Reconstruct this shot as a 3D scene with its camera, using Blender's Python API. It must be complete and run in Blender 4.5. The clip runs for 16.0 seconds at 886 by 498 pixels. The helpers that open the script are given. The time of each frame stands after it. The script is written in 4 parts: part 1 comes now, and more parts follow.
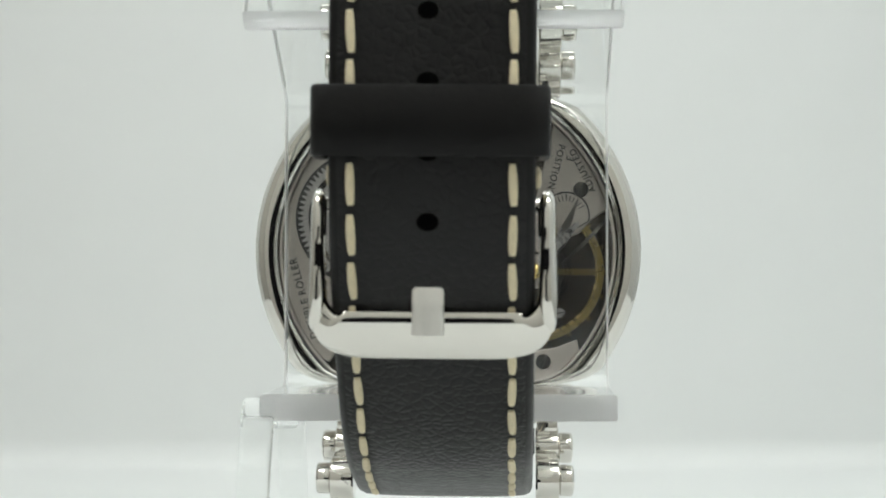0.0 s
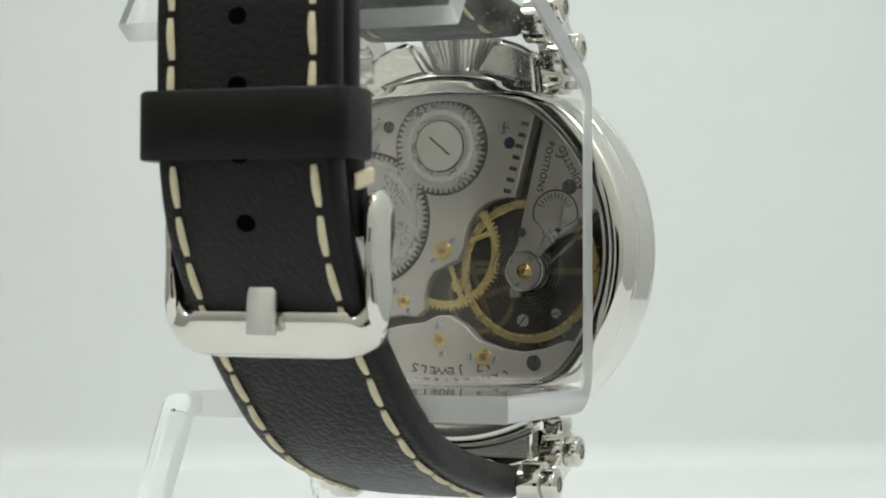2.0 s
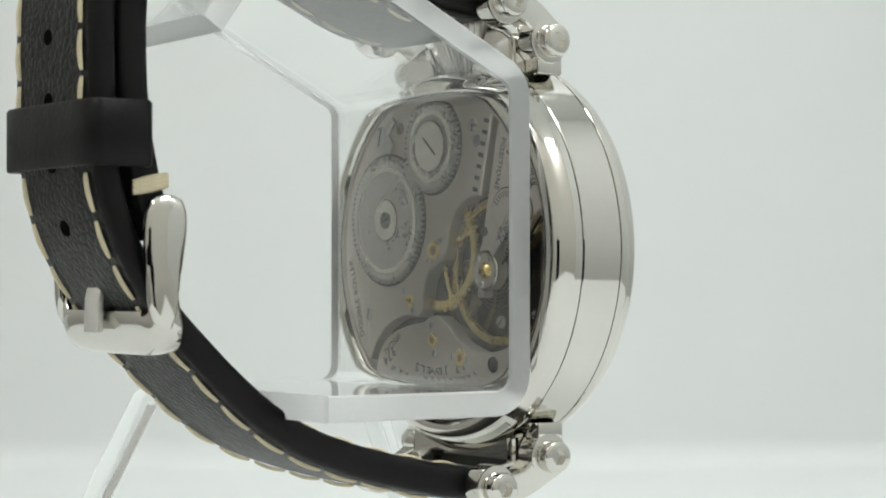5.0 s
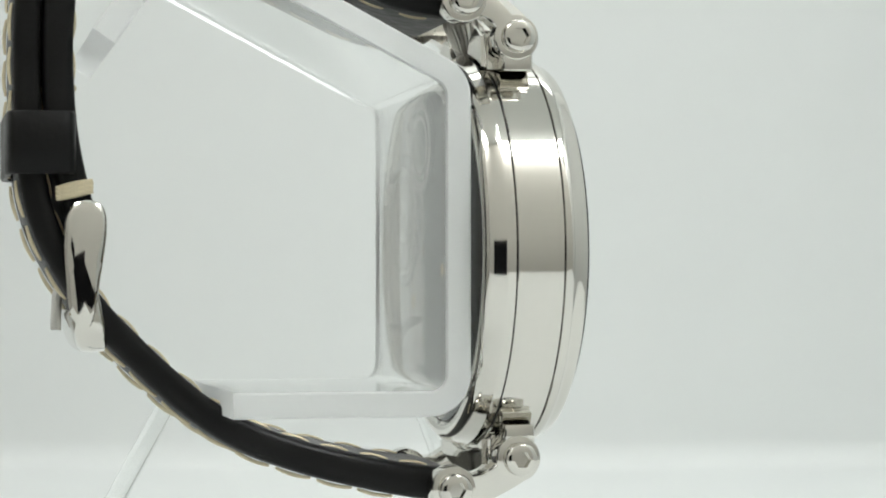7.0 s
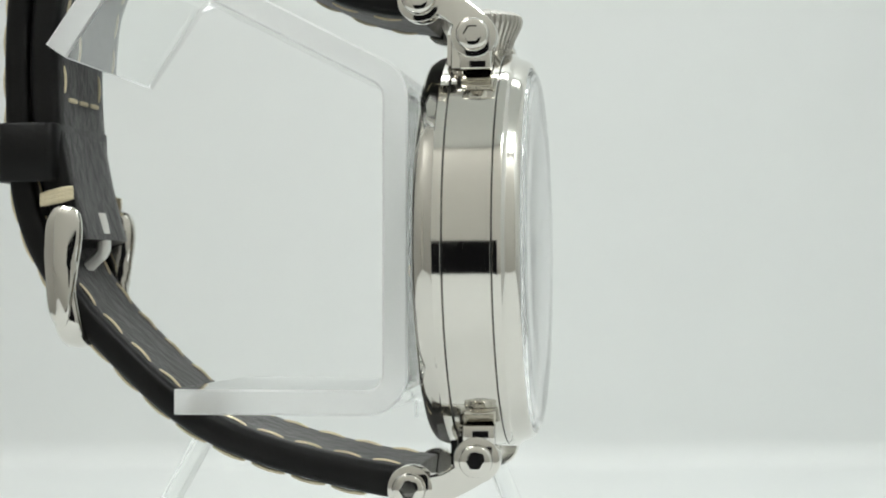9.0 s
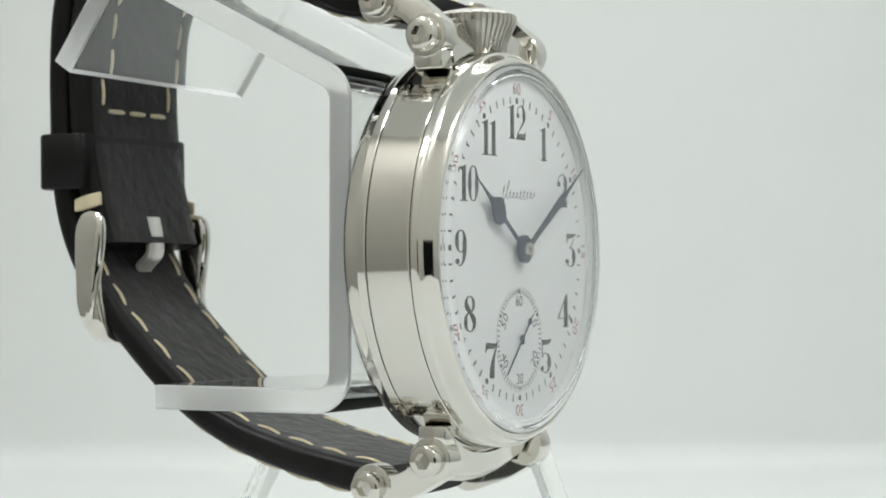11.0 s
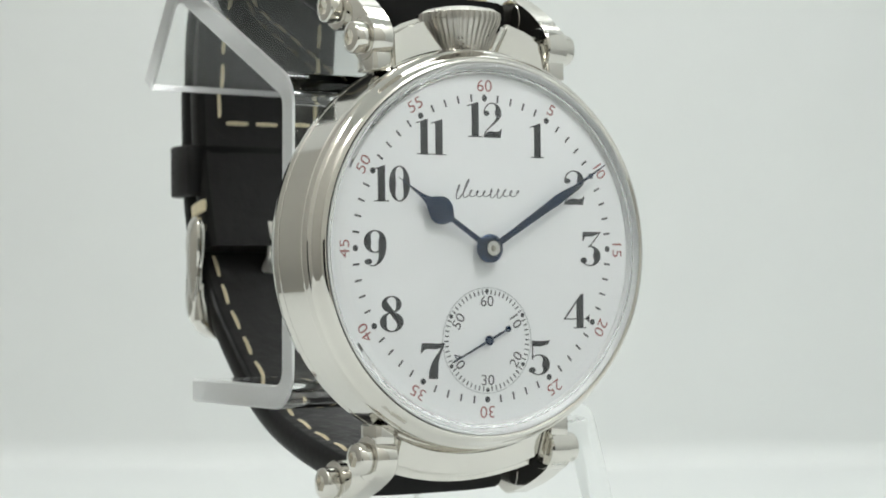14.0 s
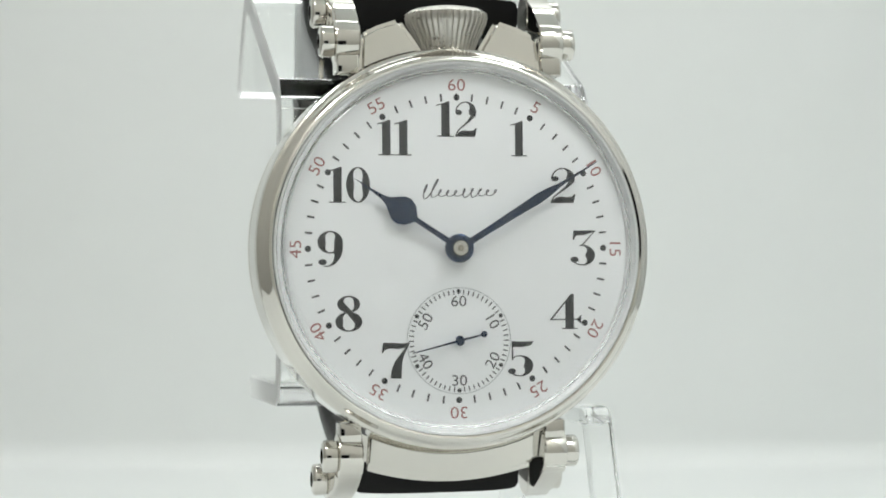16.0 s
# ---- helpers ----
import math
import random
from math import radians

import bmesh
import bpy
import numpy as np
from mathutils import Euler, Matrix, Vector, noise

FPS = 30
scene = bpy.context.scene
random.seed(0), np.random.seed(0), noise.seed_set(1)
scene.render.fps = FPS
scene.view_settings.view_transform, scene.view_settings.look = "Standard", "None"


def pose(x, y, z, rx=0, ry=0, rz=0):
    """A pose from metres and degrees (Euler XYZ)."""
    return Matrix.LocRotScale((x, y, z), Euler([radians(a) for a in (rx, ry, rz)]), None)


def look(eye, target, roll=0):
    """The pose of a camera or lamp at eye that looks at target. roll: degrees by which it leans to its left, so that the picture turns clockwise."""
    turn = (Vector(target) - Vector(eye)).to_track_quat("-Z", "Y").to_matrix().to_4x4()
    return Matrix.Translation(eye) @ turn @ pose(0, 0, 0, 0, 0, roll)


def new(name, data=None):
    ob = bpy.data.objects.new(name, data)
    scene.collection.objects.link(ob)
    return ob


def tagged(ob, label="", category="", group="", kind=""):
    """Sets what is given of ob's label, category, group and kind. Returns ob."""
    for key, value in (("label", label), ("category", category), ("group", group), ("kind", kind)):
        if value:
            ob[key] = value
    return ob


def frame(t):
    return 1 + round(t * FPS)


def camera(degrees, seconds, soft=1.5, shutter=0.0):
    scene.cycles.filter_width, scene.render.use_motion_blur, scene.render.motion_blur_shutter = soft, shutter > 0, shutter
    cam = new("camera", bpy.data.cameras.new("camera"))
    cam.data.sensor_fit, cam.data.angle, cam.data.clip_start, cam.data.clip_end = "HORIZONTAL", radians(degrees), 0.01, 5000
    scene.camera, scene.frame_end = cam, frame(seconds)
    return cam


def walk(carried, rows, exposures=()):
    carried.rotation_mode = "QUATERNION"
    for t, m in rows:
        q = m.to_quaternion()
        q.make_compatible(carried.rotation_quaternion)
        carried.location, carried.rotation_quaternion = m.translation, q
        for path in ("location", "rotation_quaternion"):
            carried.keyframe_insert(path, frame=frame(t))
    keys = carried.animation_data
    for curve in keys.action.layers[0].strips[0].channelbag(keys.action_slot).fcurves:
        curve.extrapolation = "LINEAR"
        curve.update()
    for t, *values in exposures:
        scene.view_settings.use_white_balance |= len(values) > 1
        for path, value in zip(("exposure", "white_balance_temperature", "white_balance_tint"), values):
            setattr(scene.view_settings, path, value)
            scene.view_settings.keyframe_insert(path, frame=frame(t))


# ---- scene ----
# A wristwatch on a clear acrylic stand turns slowly in a white light box.
MM = 0.001
H = 0.048          # height of the lens over the floor
TURN8, RATE, SLOW = 93.236, -10.3385, 0.03137   # degrees at 8 s, degrees a second then, and the turntable's slowing

cam = camera(23.58, 16.0, soft=1.85)
cam.data.dof.use_dof, cam.data.dof.focus_distance, cam.data.dof.aperture_fstop = True, 0.254, 48
EYE = (-0.00002, -0.2650, H)
AIM = look(EYE, (-0.00002, 0.7350, H + 0.02027))
walk(cam, [(0.0, AIM), (16.0, AIM)])

# ---- light: lamp strips added under the box's top and a dim dark room outside ----
world = bpy.data.worlds.new("room_dark")
world.use_nodes = True
world.node_tree.nodes["Background"].inputs[0].default_value = (0.02, 0.02, 0.022, 1)
world.node_tree.nodes["Background"].inputs[1].default_value = 0.3
scene.world = world


def lamp(name, eye, target, sx, sy, watts, colour=(0.975, 1, 1)):
    d = bpy.data.lights.new(name, "AREA")
    d.shape, d.size, d.size_y, d.energy, d.color = "RECTANGLE", sx, sy, watts, colour
    ob = new(name, d)
    ob.matrix_world = look(eye, target)
    return ob


# assumed strips, out of view, that light the dial and the box
for side in (-1, 1):
    lamp("light_strip", (side * 0.25, -0.215, 0.55), (side * 0.12, -0.06, 0.02), 0.19, 0.15, 1.41)
# rear strip added to lift the floor against the back wall
lamp("light_strip", (0, 0.255, 0.55), (0, 0.262, 0), 0.5, 0.06, 0.62)
scene.view_settings.exposure = 0.0


# ---- materials ----
def material(name, colour, rough=0.5, metal=0.0, grain=0, grain_size=1000.0, bump=0.0, vary=0.0, **more):
    m = bpy.data.materials.new(name)
    m.use_nodes = True
    nt = m.node_tree
    b = nt.nodes["Principled BSDF"]
    b.inputs["Base Color"].default_value = (*colour, 1)
    b.inputs["Roughness"].default_value = rough
    b.inputs["Metallic"].default_value = metal
    for k, v in more.items():
        b.inputs[k.replace("_", " ")].default_value = v
    if bump or vary:
        tc = nt.nodes.new("ShaderNodeTexCoord")
        n1 = nt.nodes.new("ShaderNodeTexNoise")
        n1.inputs["Scale"].default_value = grain_size
        n1.inputs["Detail"].default_value = 6
        nt.links.new(tc.outputs["Object"], n1.inputs["Vector"])
        n2 = nt.nodes.new("ShaderNodeTexNoise")
        n2.inputs["Scale"].default_value = grain_size * 0.12
        n2.inputs["Detail"].default_value = 3
        nt.links.new(tc.outputs["Object"], n2.inputs["Vector"])
        add = nt.nodes.new("ShaderNodeMath")
        nt.links.new(n1.outputs[0], add.inputs[0])
        nt.links.new(n2.outputs[0], add.inputs[1])
        if vary:
            ramp = nt.nodes.new("ShaderNodeMapRange")
            ramp.inputs[1].default_value, ramp.inputs[2].default_value = 0.6, 1.4
            ramp.inputs[3].default_value, ramp.inputs[4].default_value = 1 - vary, 1 + vary
            nt.links.new(add.outputs[0], ramp.inputs[0])
            mul = nt.nodes.new("ShaderNodeVectorMath")
            mul.operation = "SCALE"
            mul.inputs[0].default_value = colour
            nt.links.new(ramp.outputs[0], mul.inputs["Scale"])
            nt.links.new(mul.outputs[0], b.inputs["Base Color"])
            rr = nt.nodes.new("ShaderNodeMapRange")
            rr.inputs[1].default_value, rr.inputs[2].default_value = 0.6, 1.4
            rr.inputs[3].default_value, rr.inputs[4].default_value = rough * 0.75, min(1, rough * 1.25)
            nt.links.new(add.outputs[0], rr.inputs[0])
            nt.links.new(rr.outputs[0], b.inputs["Roughness"])
        if bump:
            bp = nt.nodes.new("ShaderNodeBump")
            bp.inputs["Strength"].default_value = bump
            bp.inputs["Distance"].default_value = 0.0003
            src = add.outputs[0]
            if grain:
                vo = nt.nodes.new("ShaderNodeTexVoronoi")
                vo.inputs["Scale"].default_value = grain
                vo.feature = "DISTANCE_TO_EDGE"
                mixv = nt.nodes.new("ShaderNodeVectorMath")
                mixv.operation = "MULTIPLY_ADD"
                nt.links.new(n1.outputs["Color"], mixv.inputs[0])
                mixv.inputs[1].default_value = (0.6 / grain,) * 3
                nt.links.new(tc.outputs["Object"], mixv.inputs[2])
                nt.links.new(mixv.outputs[0], vo.inputs["Vector"])
                cl = nt.nodes.new("ShaderNodeMapRange")
                cl.inputs[1].default_value, cl.inputs[2].default_value = 0.0, 0.22
                nt.links.new(vo.outputs["Distance"], cl.inputs[0])
                a2 = nt.nodes.new("ShaderNodeMath")
                nt.links.new(cl.outputs[0], a2.inputs[0])
                nt.links.new(add.outputs[0], a2.inputs[1])
                src = a2.outputs[0]
            nt.links.new(src, bp.inputs["Height"])
            nt.links.new(bp.outputs[0], b.inputs["Normal"])
    return m


PAPER = material("white_sweep", (0.797, 0.819, 0.808), 0.85, vary=0.012, grain_size=60, bump=0.03)
TABLE = material("grey_table", (0.34, 0.335, 0.32), 0.6, vary=0.1, grain_size=80)
DIMSIDE = material("side_cloth", (0.52, 0.505, 0.47), 0.9, vary=0.04, grain_size=60)
FRONTCLOTH = material("grey_cloth", (0.76, 0.74, 0.69), 0.9, vary=0.03, grain_size=60)
STEEL = material("polished_steel", (0.70, 0.68, 0.635), 0.07, 1.0, vary=0.015, grain_size=900)
SATIN = material("satin_steel", (0.58, 0.56, 0.52), 0.3, 1.0, vary=0.05, grain_size=1500, bump=0.05)
BRUSHED = material("brushed_steel", (0.78, 0.765, 0.73), 0.42, 0.75, vary=0.05, grain_size=1500, bump=0.04)
NUT = material("oiled_steel", (0.42, 0.37, 0.28), 0.2, 1.0, vary=0.15, grain_size=1200)
ACRYLIC = material("clear_acrylic", (0.985, 0.995, 0.99), 0.0, Transmission_Weight=1.0, IOR=1.49)
ACRYLIC_EDGE = material("satin_acrylic_edge", (0.98, 0.99, 0.985), 0.45, Transmission_Weight=0.62, IOR=1.3)
CLOUDY = material("cloudy_acrylic", (0.985, 0.995, 0.99), 0.06, Transmission_Weight=0.97, IOR=1.1)
CRYSTAL = material("clear_crystal", (0.99, 0.995, 0.995), 0.0, Transmission_Weight=1.0, IOR=1.52)
ENAMEL = material("white_enamel", (0.945, 0.955, 0.95), 0.22, vary=0.012, grain_size=300)
PALERING = material("pale_nylon", (0.72, 0.73, 0.72), 0.35, vary=0.05, grain_size=900)
INK = material("black_enamel", (0.03, 0.032, 0.034), 0.35, vary=0.2, grain_size=2500)
GREYINK = material("grey_enamel", (0.09, 0.095, 0.10), 0.4, vary=0.2, grain_size=2500)
PALEINK = material("pale_grey_enamel", (0.42, 0.43, 0.43), 0.4, vary=0.1, grain_size=2500)
RED = material("red_enamel", (0.34, 0.11, 0.10), 0.4, vary=0.1, grain_size=2500)
BLUED = material("blued_steel", (0.028, 0.05, 0.105), 0.22, 0.7, vary=0.1, grain_size=900)
NICKEL = material("frosted_nickel", (0.69, 0.635, 0.565), 0.36, 0.5, vary=0.06, grain_size=2600, bump=0.1)
WHEELM = material("wheel_steel", (0.60, 0.58, 0.56), 0.3, 0.65, vary=0.04, grain_size=2400, bump=0.03)
# near-black colour carries the shade in the cavity under the bridges
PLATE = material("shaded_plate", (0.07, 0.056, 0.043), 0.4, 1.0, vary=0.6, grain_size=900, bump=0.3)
GOLD = material("gilt_brass", (0.90, 0.70, 0.27), 0.26, 1.0, vary=0.08, grain_size=1500)
JEWEL = material("jewel", (0.55, 0.30, 0.10), 0.08, 0.0, Coat_Weight=0.6)
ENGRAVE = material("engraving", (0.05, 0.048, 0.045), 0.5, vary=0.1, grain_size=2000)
SCREWM = material("screw_steel", (0.20, 0.20, 0.21), 0.2, 1.0, vary=0.1, grain_size=1500)
LEATHER = material("black_leather", (0.004, 0.004, 0.004), 0.42, vary=0.25, grain_size=700, bump=0.26, grain=850, Specular_IOR_Level=0.28, Sheen_Weight=0.1, Sheen_Roughness=0.3)
LINING = material("dark_lining", (0.013, 0.0125, 0.012), 0.6, vary=0.35, grain_size=520, bump=0.9, Specular_IOR_Level=0.3, Sheen_Weight=0.35, Sheen_Roughness=0.35)
EDGE = material("leather_edge", (0.005, 0.0049, 0.0048), 0.38, vary=0.2, grain_size=1200, bump=0.15, Specular_IOR_Level=0.2)
HOLE = material("punched_hole", (0.0015, 0.0015, 0.0015), 0.95, Specular_IOR_Level=0.02)
# gilt brass again, with the movement's shade put into its colour
SHADEBRASS = material("shaded_brass", (0.26, 0.19, 0.08), 0.35, 1.0, vary=0.2, grain_size=1500)
# gilt dimmed in its colour for the partly shaded balance rim
GILT = material("aged_gilt", (0.62, 0.48, 0.19), 0.3, 1.0, vary=0.15, grain_size=1500)
THREAD = material("cream_thread", (0.66, 0.58, 0.40), 0.8, vary=0.12, grain_size=3500, bump=0.6)


# ---- helpers for meshes; all sizes in millimetres ----
def finish(bm, smooth=40):
    for v in bm.verts:
        v.co *= MM
    bmesh.ops.recalc_face_normals(bm, faces=bm.faces)
    for f in bm.faces:
        f.smooth = True
    for e in bm.edges:
        if len(e.link_faces) == 2 and e.calc_face_angle(0) > radians(smooth):
            e.smooth = False


def part(name, bm, mat, parent, label="", smooth=40):
    finish(bm, smooth)
    me = bpy.data.meshes.new(name)
    bm.to_mesh(me)
    bm.free()
    for m in (mat if isinstance(mat, (list, tuple)) else (mat,)):
        me.materials.append(m)
    ob = new(name, me)
    ob.parent = parent
    if label:
        ob["label"] = label
    return ob


def again(ob, m, parent=None):
    """The same mesh once more at another pose under a parent."""
    o = new(ob.name.split(".")[0], ob.data)
    o.parent = parent or ob.parent
    o.matrix_basis = m
    if "label" in ob:
        o["label"] = ob["label"]
    return o


def clear(ob):
    ob.visible_shadow = False
    return ob


def grid_faces(bm, rings, closed_u=True, closed_v=False):
    n, k = len(rings), len(rings[0])
    for i in range(n if closed_v else n - 1):
        a, b = rings[i], rings[(i + 1) % n]
        for j in range(k if closed_u else k - 1):
            bm.faces.new((a[j], a[(j + 1) % k], b[(j + 1) % k], b[j]))


CX, CZ = -0.49, 4.12       # the watch's middle


def lathe(profile, n=128, closed=True, cx=CX, cz=CZ, bm=None):
    """A profile of (radius, y) turned about an axis along y."""
    bm = bm or bmesh.new()
    rings = []
    for r, y in profile:
        if r < 1e-6:
            rings.append([bm.verts.new((cx, y, cz))])
            continue
        rings.append([bm.verts.new((cx + r * math.sin(2 * math.pi * j / n), y, cz + r * math.cos(2 * math.pi * j / n))) for j in range(n)])
    pairs = list(zip(rings, rings[1:] + ([rings[0]] if closed else [])))
    if not closed:
        pairs = list(zip(rings, rings[1:]))
    for a, b in pairs:
        if len(a) == 1 and len(b) == 1:
            continue
        for j in range(n):
            q = [a[j % len(a)], a[(j + 1) % len(a)], b[(j + 1) % len(b)], b[j % len(b)]]
            u = []
            for v in q:
                if v not in u:
                    u.append(v)
            bm.faces.new(u)
    return bm


def disc(r, y0, y1, cx, cz, n=48, bev=0.08, bm=None, hole=0.0):
    """A flat chamfered disc along y, with a hole if asked."""
    s = 1 if y1 > y0 else -1
    p = [(hole, y0), (r - bev, y0), (r, y0 + s * bev), (r, y1 - s * bev), (r - bev, y1), (hole, y1)]
    return lathe(p, n, hole > 0, cx, cz, bm)


def slab(outline, y0, y1, bm=None):
    """An outline of (x, z) extruded along y."""
    bm = bm or bmesh.new()
    a = [bm.verts.new((x, y0, z)) for x, z in outline]
    b = [bm.verts.new((x, y1, z)) for x, z in outline]
    bm.faces.new(a)
    bm.faces.new(b[::-1])
    grid_faces(bm, [a, b])
    return bm


def block(x0, x1, y0, y1, z0, z1, bev=0.2, bm=None):
    own = bmesh.new()
    bmesh.ops.create_cube(own, size=1)
    for v in own.verts:
        v.co = Vector(((x0 + x1) / 2 + v.co.x * (x1 - x0), (y0 + y1) / 2 + v.co.y * (y1 - y0), (z0 + z1) / 2 + v.co.z * (z1 - z0)))
    if bev:
        bmesh.ops.bevel(own, geom=own.edges[:], offset=bev, segments=2, affect="EDGES", profile=0.5)
    if bm is None:
        return own
    merge(bm, own)
    return bm


def merge(bm, other, m=None):
    if m is not None:
        other.transform(m)
    table = {v: bm.verts.new(v.co) for v in other.verts}
    for f in other.faces:
        g = bm.faces.new([table[v] for v in f.verts])
        g.material_index = f.material_index
    other.free()


def round_path(points, radius, step=8):
    """A polyline with its inner corners rounded."""
    out = [Vector(points[0])]
    for a, b, c in zip(points, points[1:], points[2:]):
        a, b, c = Vector(a), Vector(b), Vector(c)
        u, v = (a - b).normalized(), (c - b).normalized()
        half = math.acos(max(-1, min(1, u.dot(v)))) / 2
        d = radius / math.tan(half)
        p, q = b + u * d, b + v * d
        mid = b + (u + v).normalized() * (radius / math.sin(half))
        a0 = math.atan2((p - mid).y, (p - mid).x)
        a1 = math.atan2((q - mid).y, (q - mid).x)
        da = (a1 - a0 + math.pi) % (2 * math.pi) - math.pi
        out += [mid + Vector((math.cos(a0 + da * i / step), math.sin(a0 + da * i / step))) * radius for i in range(step + 1)]
    out.append(Vector(points[-1]))
    return out


def smooth_path(points, per=6):
    """Catmull-Rom through the points."""
    p = [Vector(q) for q in points]
    p = [2 * p[0] - p[1]] + p + [2 * p[-1] - p[-2]]
    out = []
    for i in range(1, len(p) - 2):
        for j in range(per):
            t = j / per
            a, b, c, d = p[i - 1], p[i], p[i + 1], p[i + 2]
            out.append(0.5 * (2 * b + (c - a) * t + (2 * a - 5 * b + 4 * c - d) * t * t + (3 * b - a - 3 * c + d) * t ** 3))
    out.append(p[-2])
    return out


def tangents(path):
    return [(path[min(i + 1, len(path) - 1)] - path[max(i - 1, 0)]).normalized() for i in range(len(path))]


def sheet(path, thick, x0, x1, bev=0.25):
    """A bent sheet: a path in (y, z) with a thickness, as wide as x0 to x1, its edges lightly chamfered."""
    bm = bmesh.new()
    tan = tangents(path)
    sect = [(x0 + bev, -0.5), (x1 - bev, -0.5), (x1, -0.5 + bev / thick), (x1, 0.5 - bev / thick), (x1 - bev, 0.5), (x0 + bev, 0.5), (x0, 0.5 - bev / thick), (x0, -0.5 + bev / thick)]
    rings = []
    for p, t in zip(path, tan):
        n = Vector((t.y, -t.x))
        rings.append([bm.verts.new((x, p.x + n.x * v * thick, p.y + n.y * v * thick)) for x, v in sect])
    k = len(sect)
    for a, b in zip(rings, rings[1:]):
        for j in range(k):
            f = bm.faces.new((a[j], a[(j + 1) % k], b[(j + 1) % k], b[j]))
            f.material_index = 0 if j in (0, 4) else 1
    for r in (rings[0][::-1], rings[-1]):
        bm.faces.new(r).material_index = 1
    return bm


def turned(x, y, z, front=True, deg=0.0):
    """The pose of flat work in (x, y), seen from the front or from the back of the watch; deg counts clockwise to the viewer."""
    m = Matrix(((1, 0, 0), (0, 0, -1), (0, 1, 0))) if front else Matrix(((-1, 0, 0), (0, 0, 1), (0, 1, 0)))
    return Matrix.Translation((x, y, z)) @ m.to_4x4() @ Matrix.Rotation(-radians(deg), 4, "Z")


def letters(body, size, bold=0.0, squeeze=1.0, deep=0.02, spacing=1.0):
    """Writing in the built-in font as a bmesh, its middle at the origin."""
    cu = bpy.data.curves.new("writing", "FONT")
    cu.body, cu.size, cu.offset, cu.space_character = body, size, bold, spacing
    cu.align_x, cu.resolution_u, cu.extrude = "CENTER", 4, deep / 2
    ob = bpy.data.objects.new("writing", cu)
    me = bpy.data.meshes.new_from_object(ob)
    bm = bmesh.new()
    bm.from_mesh(me)
    bpy.data.objects.remove(ob)
    bpy.data.meshes.remove(me)
    bpy.data.curves.remove(cu)
    if bm.verts:
        lo, hi = min(v.co.y for v in bm.verts), max(v.co.y for v in bm.verts)
        for v in bm.verts:
            v.co.x *= squeeze
            v.co.y -= (lo + hi) / 2
    return bm


# ---- the light box ----
def box_wall(name, bm, label):
    for v in bm.verts:
        v.co *= 1000
    ob = part(name, bm, [PAPER, PAPER], None, smooth=60)
    return tagged(ob, label, "light box", kind="structure")


def light_box():
    W, BACK, FRONT, TOP, LOW = 0.36, 0.314, -0.30, 0.56, -0.07
    w = 0.215
    prof = round_path([(-0.215, -0.0015), (BACK + 0.0015, -0.0015), (BACK + 0.0015, TOP - 0.002)], 0.01, 12)
    bm = sheet(prof, 0.003, -w, w, 0.0005)
    box_wall("floor", bm, "seamless white paper sweep of the light box")
    ob = box_wall("table", block(-W - 0.01, W + 0.01, FRONT - 0.01, BACK + 0.02, LOW - 0.01, LOW, 0), "grey table under the light box")
    ob.data.materials[0] = ob.data.materials[1] = TABLE
    box_wall("wall_back", block(-W - 0.01, W + 0.01, BACK + 0.008, BACK + 0.018, LOW, TOP, 0), "white back wall of the light box")
    for name, x in (("wall_left", -W - 0.005), ("wall_right", W + 0.005)):
        ob = box_wall(name, block(x - 0.005, x + 0.005, FRONT, BACK + 0.008, LOW, TOP, 0), "white side wall of the light box")
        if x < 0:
            # the unseen left wall's dimness is put into a grey colour
            ob.data.materials[0] = ob.data.materials[1] = DIMSIDE
            ob["label"] = "left side wall of the light box, its dimness put into a grey colour"
    box_wall("ceiling", block(-W - 0.01, W + 0.01, FRONT - 0.01, BACK + 0.018, TOP, TOP + 0.01, 0), "white top of the light box")
    # the front wall has the opening through which the box is filmed
    bm = block(-W - 0.01, -0.12, FRONT - 0.01, FRONT, LOW, TOP, 0)
    block(0.022, W + 0.01, FRONT - 0.01, FRONT, LOW, TOP, 0, bm)
    block(-0.12, 0.022, FRONT - 0.01, FRONT, 0.075, TOP, 0, bm)
    ob = box_wall("wall_front", bm, "grey cloth front of the light box with an opening")
    ob.data.materials[0] = ob.data.materials[1] = FRONTCLOTH


light_box()

# ---- the acrylic stand ----
stand = tagged(new("watch_stand"), "clear bent acrylic display stand holding a wristwatch", "display stand")
watch = tagged(new("wristwatch"), "polished steel wristwatch with white dial and black stitched leather strap", "wristwatch")


def build_stand():
    p = round_path([(29.15, -13.9), (3.1, -13.9), (3.1, 23.6), (35.0, 40.0), (43.6, 27.4)], 3.4, 8)
    clear(part("cradle", sheet(p, 3.0, -20.4, 19.4), [ACRYLIC, ACRYLIC_EDGE], stand, "clear bent acrylic sheet"))
    p = round_path([(50.5, -48.95), (31.3, -13.9), (29.2, -13.9)], 1.4, 8)
    clear(part("leg", sheet(p, 2.2, 17.6, 21.0), [CLOUDY, CLOUDY], stand, "clear acrylic foot"))
    p = round_path([(6.0, -16.6), (-2.0, -16.6), (-14.6, -48.95)], 2.0, 8)
    clear(part("leg", sheet(p, 2.2, 17.6, 21.0), [CLOUDY, CLOUDY], stand, "clear acrylic foot"))


build_stand()


